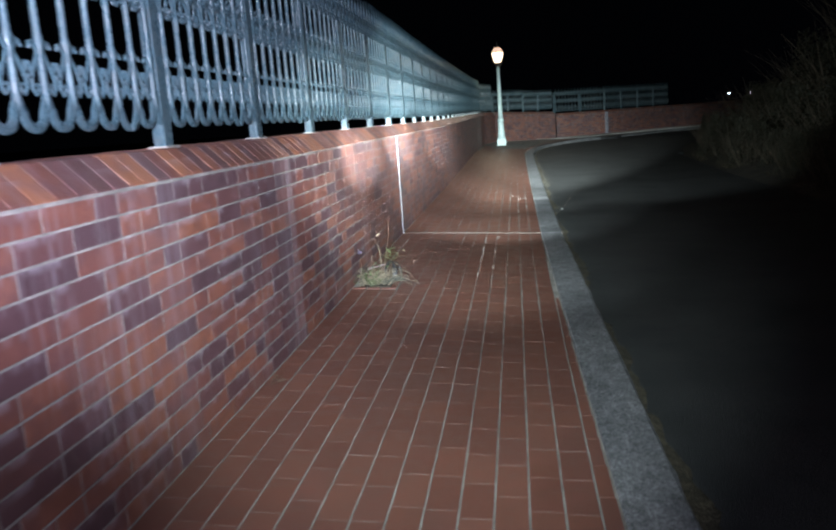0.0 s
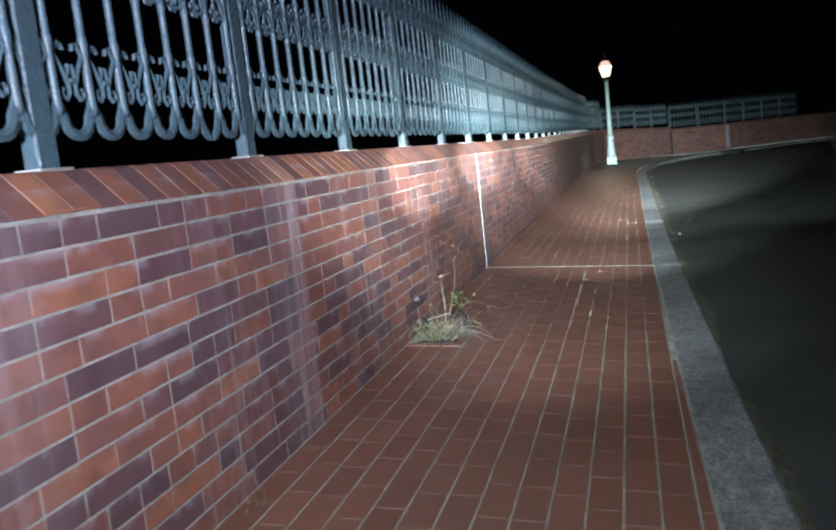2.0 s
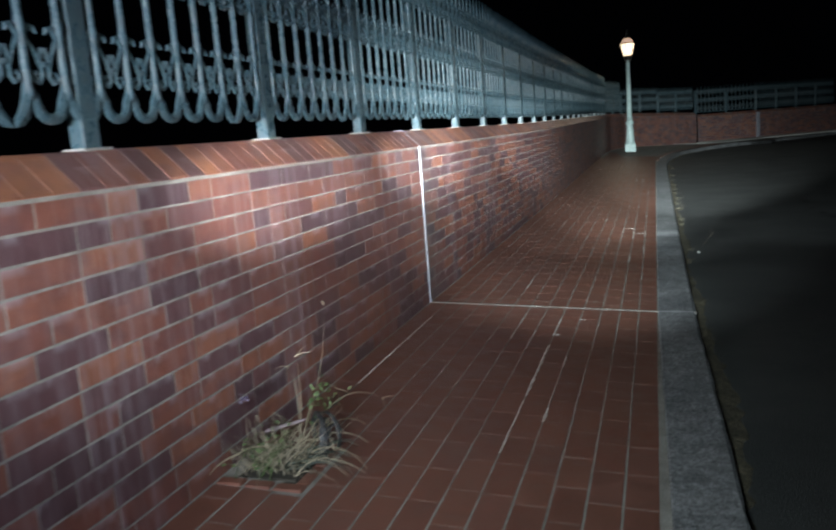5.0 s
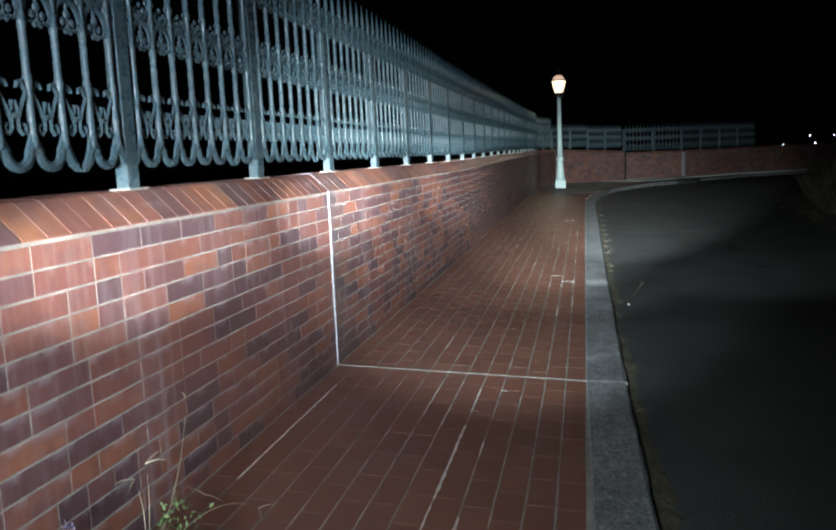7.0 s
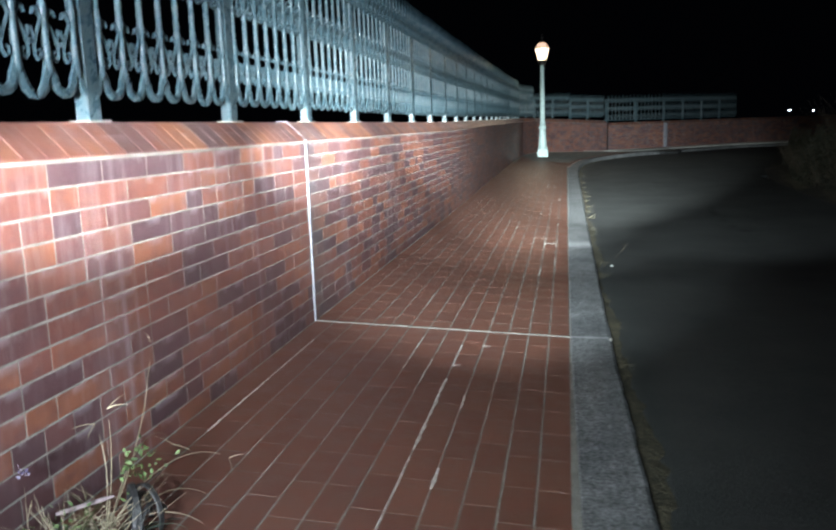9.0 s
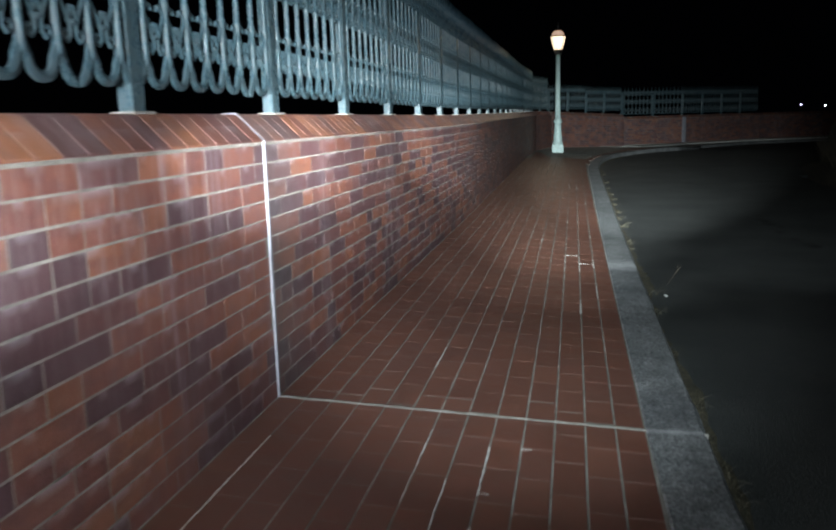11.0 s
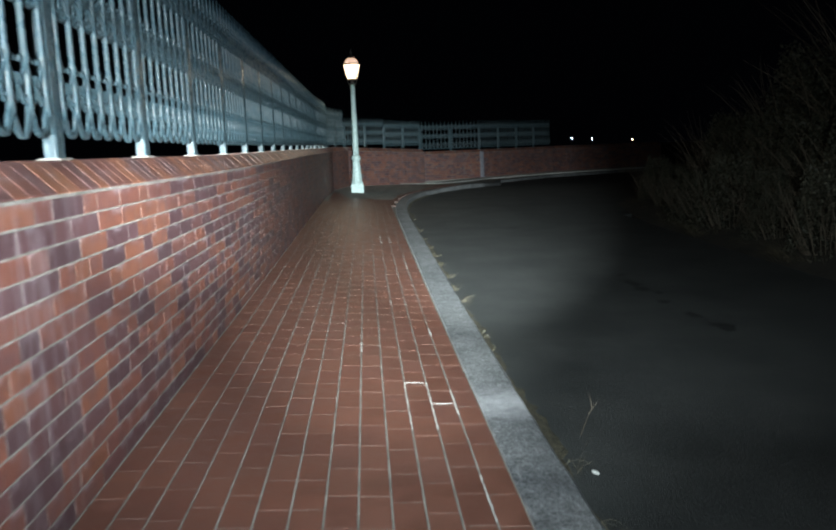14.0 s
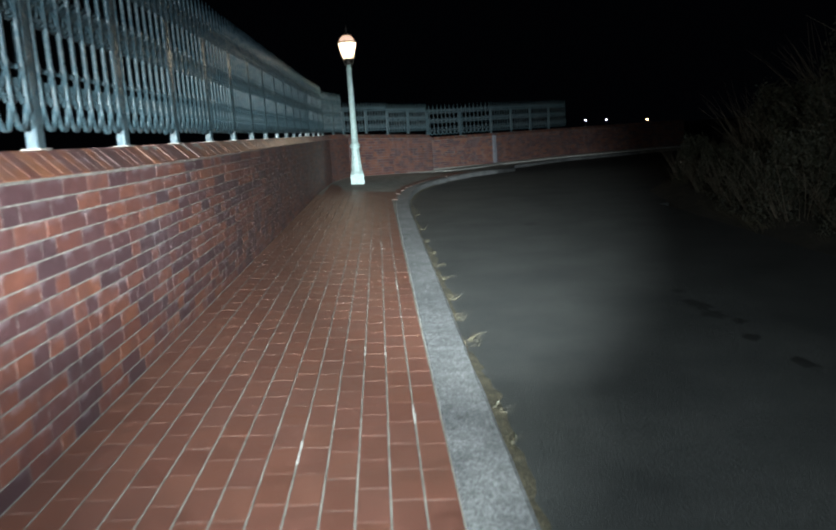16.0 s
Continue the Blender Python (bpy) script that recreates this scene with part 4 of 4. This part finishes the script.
# ---- scrub bank on the far side of the road ----
def scrub_meshes(seed):
    rng = random.Random(seed)
    bm = bmesh.new()
    for i in range(4200):
        u = rng.random()
        a, h = rng.uniform(0, 6.28), rng.random() ** 0.8
        r = (1.0 - 0.55 * h) * (0.75 + 0.35 * rng.random()) + 0.25 * math.sin(a * 3 + seed) * (1 - h)
        leaf_into(bm, (r * math.cos(a) * 1.1, r * math.sin(a) * 1.3, h * 2.3 + rng.gauss(0, 0.12) + 0.05), rng, 0.085, 0.1)
    leaves = from_bmesh("foliage", bm, scrub_leaf)
    bm = bmesh.new()
    for i in range(46):
        a = rng.uniform(0, 6.28)
        stalk_into(bm, (0.5 * math.cos(a), 0.6 * math.sin(a), 0), (math.cos(a) * 0.6, math.sin(a) * 0.6, 1.2), rng.uniform(1.4, 3.0), rng.uniform(0.1, 0.6), 0.014, rng, 6, 0.4)
    stems = from_bmesh("stems", bm, twig_bark)
    bm = bmesh.new()
    for i in range(420):
        a = rng.uniform(0, 6.28)
        stalk_into(bm, (1.0 * math.cos(a) + rng.gauss(0, 0.15), 1.2 * math.sin(a) + rng.gauss(0, 0.2), 0), (math.cos(a) * 0.7, math.sin(a) * 0.7, 1.0), rng.uniform(0.3, 0.9), rng.uniform(0.6, 1.8), 0.004, rng, 4)
    grass = from_bmesh("dry_grass", bm, tuft_straw)
    return leaves, stems, grass


kinds = [scrub_meshes(3), scrub_meshes(8)]
rng = random.Random(17)
k = 0
for row, (back, size, up) in enumerate(((0.75, 0.34, -0.22), (2.0, 0.62, -0.15), (3.9, 1.0, 0.1), (5.8, 1.45, 0.7))):
    for (xa, ya), (xb, yb) in zip(HEDGE_FOOT[1:], HEDGE_FOOT[2:]):
        L = math.hypot(xb - xa, yb - ya)
        n = max(1, round(L / (0.75 + 0.42 * row)))
        for i in range(n):
            f = (i + rng.uniform(0.3, 0.7)) / n
            leaves, stems, grass = kinds[k % 2]
            k += 1
            nx, ny = (yb - ya) / L, -(xb - xa) / L
            s = rng.uniform(0.8, 1.2) * size
            b = back + rng.uniform(-0.2, 0.25)
            thing = tagged(new("bush"), "low dry weeds and grass at the road edge" if row == 0 else "dark overgrown roadside bush with dry grass at its foot", "bush", "scrub along the road")
            thing.matrix_world = pose(xa + (xb - xa) * f + nx * b, ya + (yb - ya) * f + ny * b, up, 0, 0, rng.uniform(0, 360)) @ Matrix.Diagonal((s, s, s * rng.uniform(0.85, 1.2), 1))
            part("brushwood", stems, thing)
            part("foliage", leaves, thing)
            part("dry_grass", grass, thing)
bank_foot = HEDGE_FOOT
bank = strip("ground_bank", bank_foot, [(x + 7, y - (0 if y < 22 else 5)) for x, y in bank_foot], lambda x, y: -0.22 + rise(y), lambda x, y: 1.6, soil, "earth bank under the roadside scrub", "ground", 0.6)

# ---- paving bricks, kept to the end of the file ----
PAVER, ROWS = 0.25, 13
ROW_W = PAVE_W / ROWS


def paver_shape(length, width, h=0.05, c=0.002, d=0.0005):
    v = [(0, 0, -h), (width, 0, -h), (width, length, -h), (0, length, -h), (0, 0, -d), (width, 0, -d), (width, length, -d), (0, length, -d), (c, c, 0), (width - c, c, 0), (width - c, length - c, 0), (c, length - c, 0)]
    f = [(8, 9, 10, 11)]
    for i in range(4):
        j = (i + 1) % 4
        f += [(4 + i, 4 + j, 8 + j, 8 + i), (i, j, 4 + j, 4 + i)]
    return v, f


pv, pf = paver_shape(PAVER - 0.004, ROW_W - 0.008)
paver_mesh = mesh_from("paving_brick", pv, pf, paver_one)
verts, faces = [], []
rng = random.Random(23)
counts = [0, 0]
for row in range(40):
    x = row * ROW_W + 0.005
    s = -2.0 - rng.uniform(0, PAVER)
    while s < 39.6:
        y = s + 0.005
        s += PAVER
        limit = kerb_x(y + 0.12) if y < 39.6 else -1
        edge = 0.02 if y < 31 else 0.02 + (y - 31) * 0.035 if y < 34.2 else 0.13 + (y - 34.2) * 0.2 if y < 36.3 else 0.55 + (y - 36.3) * 0.74
        if row == 13 and y < 10 and limit - x > 0.03:
            cv_, cf_ = paver_shape(PAVER - 0.005, limit - x - 0.008)
            k = len(verts)
            verts += [(a + x, b + y, c + TILT * PAVE_W) for a, b, c in cv_]
            faces += [tuple(i + k for i in q) for q in cf_]
            continue
        if x + ROW_W - 0.012 > limit + 0.02 or (y > 30 and x < edge) or y > 39.5:
            continue
        if x < 0.333 and 9.12 - PAVER < y < 9.485:
            for a, b in ((y, 9.115), (9.488, y + PAVER - 0.004)):
                if 0.02 < b - a < PAVER:
                    jv, jf = paver_shape(b - a, ROW_W - 0.008)
                    k = len(verts)
                    verts += [(p + x, q + a, r + pave_z(x, y) + TILT * p) for p, q, r in jv]
                    faces += [tuple(i + k for i in g) for g in jf]
            continue
        joint = abs(y + PAVER / 2 - JOINT_Y) < PAVER / 2 + 0.004
        near = (9.6 <= y < 12.0) or (12.0 <= y < 17.6 and x > 0.2)
        dz = rng.uniform(-0.0001, 0.0003)
        at = Matrix.Translation((x, y, pave_z(x, y) + dz)) @ Matrix.Rotation(-math.atan(TILT) * -1.0, 4, "Y").inverted() @ Matrix.Rotation(rng.uniform(-0.0006, 0.0006), 4, "X")
        which = 0 if y < 12 else 1
        if joint:
            for a, b in ((y, JOINT_Y - 0.009), (JOINT_Y + 0.009, y + PAVER - 0.010)):
                if b - a > 0.02:
                    jv, jf = paver_shape(b - a, ROW_W - 0.0075)
                    k = len(verts)
                    verts += [tuple(Matrix.Translation((0, a - y, 0)) @ (at @ Vector(p))) for p in jv]
                    faces += [tuple(i + k for i in q) for q in jf]
        elif near and counts[which] < 300:
            counts[which] += 1
            part("paving_brick", paver_mesh, bed, at=at)
        else:
            k = len(verts)
            for p in pv:
                q = at @ Vector(p)
                verts.append((q.x, q.y, q.z + rise(q.y) - rise(y)))
            faces += [tuple(i + k for i in q) for q in pf]
part("paving", mesh_from("paving", verts, faces, paver_many), bed)["kind"] = "stuff"

# lime that has come up through some joints of the paving
def lime_run(x, y0, y1, width, seed, across=None):
    rng = random.Random(seed)
    n = max(3, int((y1 - y0) / 0.03))
    v, f = [], []
    for i in range(n + 1):
        t = i / n
        w = width * (0.35 + 0.9 * rng.random()) * (0.4 if i in (0, n) else 1)
        px, py = (x + rng.uniform(-0.002, 0.002), y0 + (y1 - y0) * t) if across is None else (x + across * t, y0)
        z = pave_z(px, py) + 0.001
        if across is None:
            v += [(px - w, py, z - 0.0015), (px, py, z + 0.0006), (px + w, py, z - 0.0015)]
        else:
            v += [(px, py - w, z - 0.0015), (px, py, z + 0.0006), (px, py + w, z - 0.0015)]
    for i in range(n):
        a, b = 3 * i, 3 * i + 3
        f += [(a, a + 1, b + 1, b), (a + 1, a + 2, b + 2, b + 1)]
    part("lime_line", mesh_from("lime_line", v, f, lime), bed, "white lime along a paving joint")


R = lambda i: i * ROW_W
for i, (row, y0, y1, w) in enumerate(((8, 11.3, 11.7, 0.005), (8, 10.25, 11.1, 0.008), (8, 9.6, 10.2, 0.004), (1, 10.25, 11.6, 0.006), (9, 9.95, 10.12, 0.009), (9, 10.7, 10.9, 0.004), (5, 12.55, 12.9, 0.004), (11, 13.8, 14.2, 0.006),
                                   (12, 14.3, 14.7, 0.005), (12, 15.4, 15.8, 0.005), (12, 17.0, 17.25, 0.008), (8, 16.6, 16.85, 0.007), (10, 18.1, 18.3, 0.005), (11, 18.1, 18.3, 0.005), (10, 15.2, 15.93, 0.004), (11, 15.2, 15.93, 0.005), (7, 11.0, 11.4, 0.003), (6, 11.2, 11.8, 0.003), (12, 20.0, 20.4, 0.005), (10, 22.2, 23.0, 0.004), (11, 22.2, 22.8, 0.004))):
    lime_run(R(row), y0, y1, w, 50 + i)
for i, (row, y) in enumerate(((10, 15.93), (11, 15.57), (10, 22.3), (11, 22.3), (8, 11.32), (9, 11.7))):
    lime_run(R(row), y, y, 0.0022, 90 + i, ROW_W * (0.9 if y in (15.93, 15.57) else 0.32))

# single bricks of the walls
for body, singles, cope, seed in later:
    rng = random.Random(seed + 1)
    eye4 = Matrix.Identity(4)
    for s, length, course in singles:
        if course < 0:
            part("coping_brick", cope, body, at=Matrix.Translation((0, s, rng.uniform(-0.0004, 0.0005))))
        else:
            single_brick(body, eye4, s, length, course, rng)
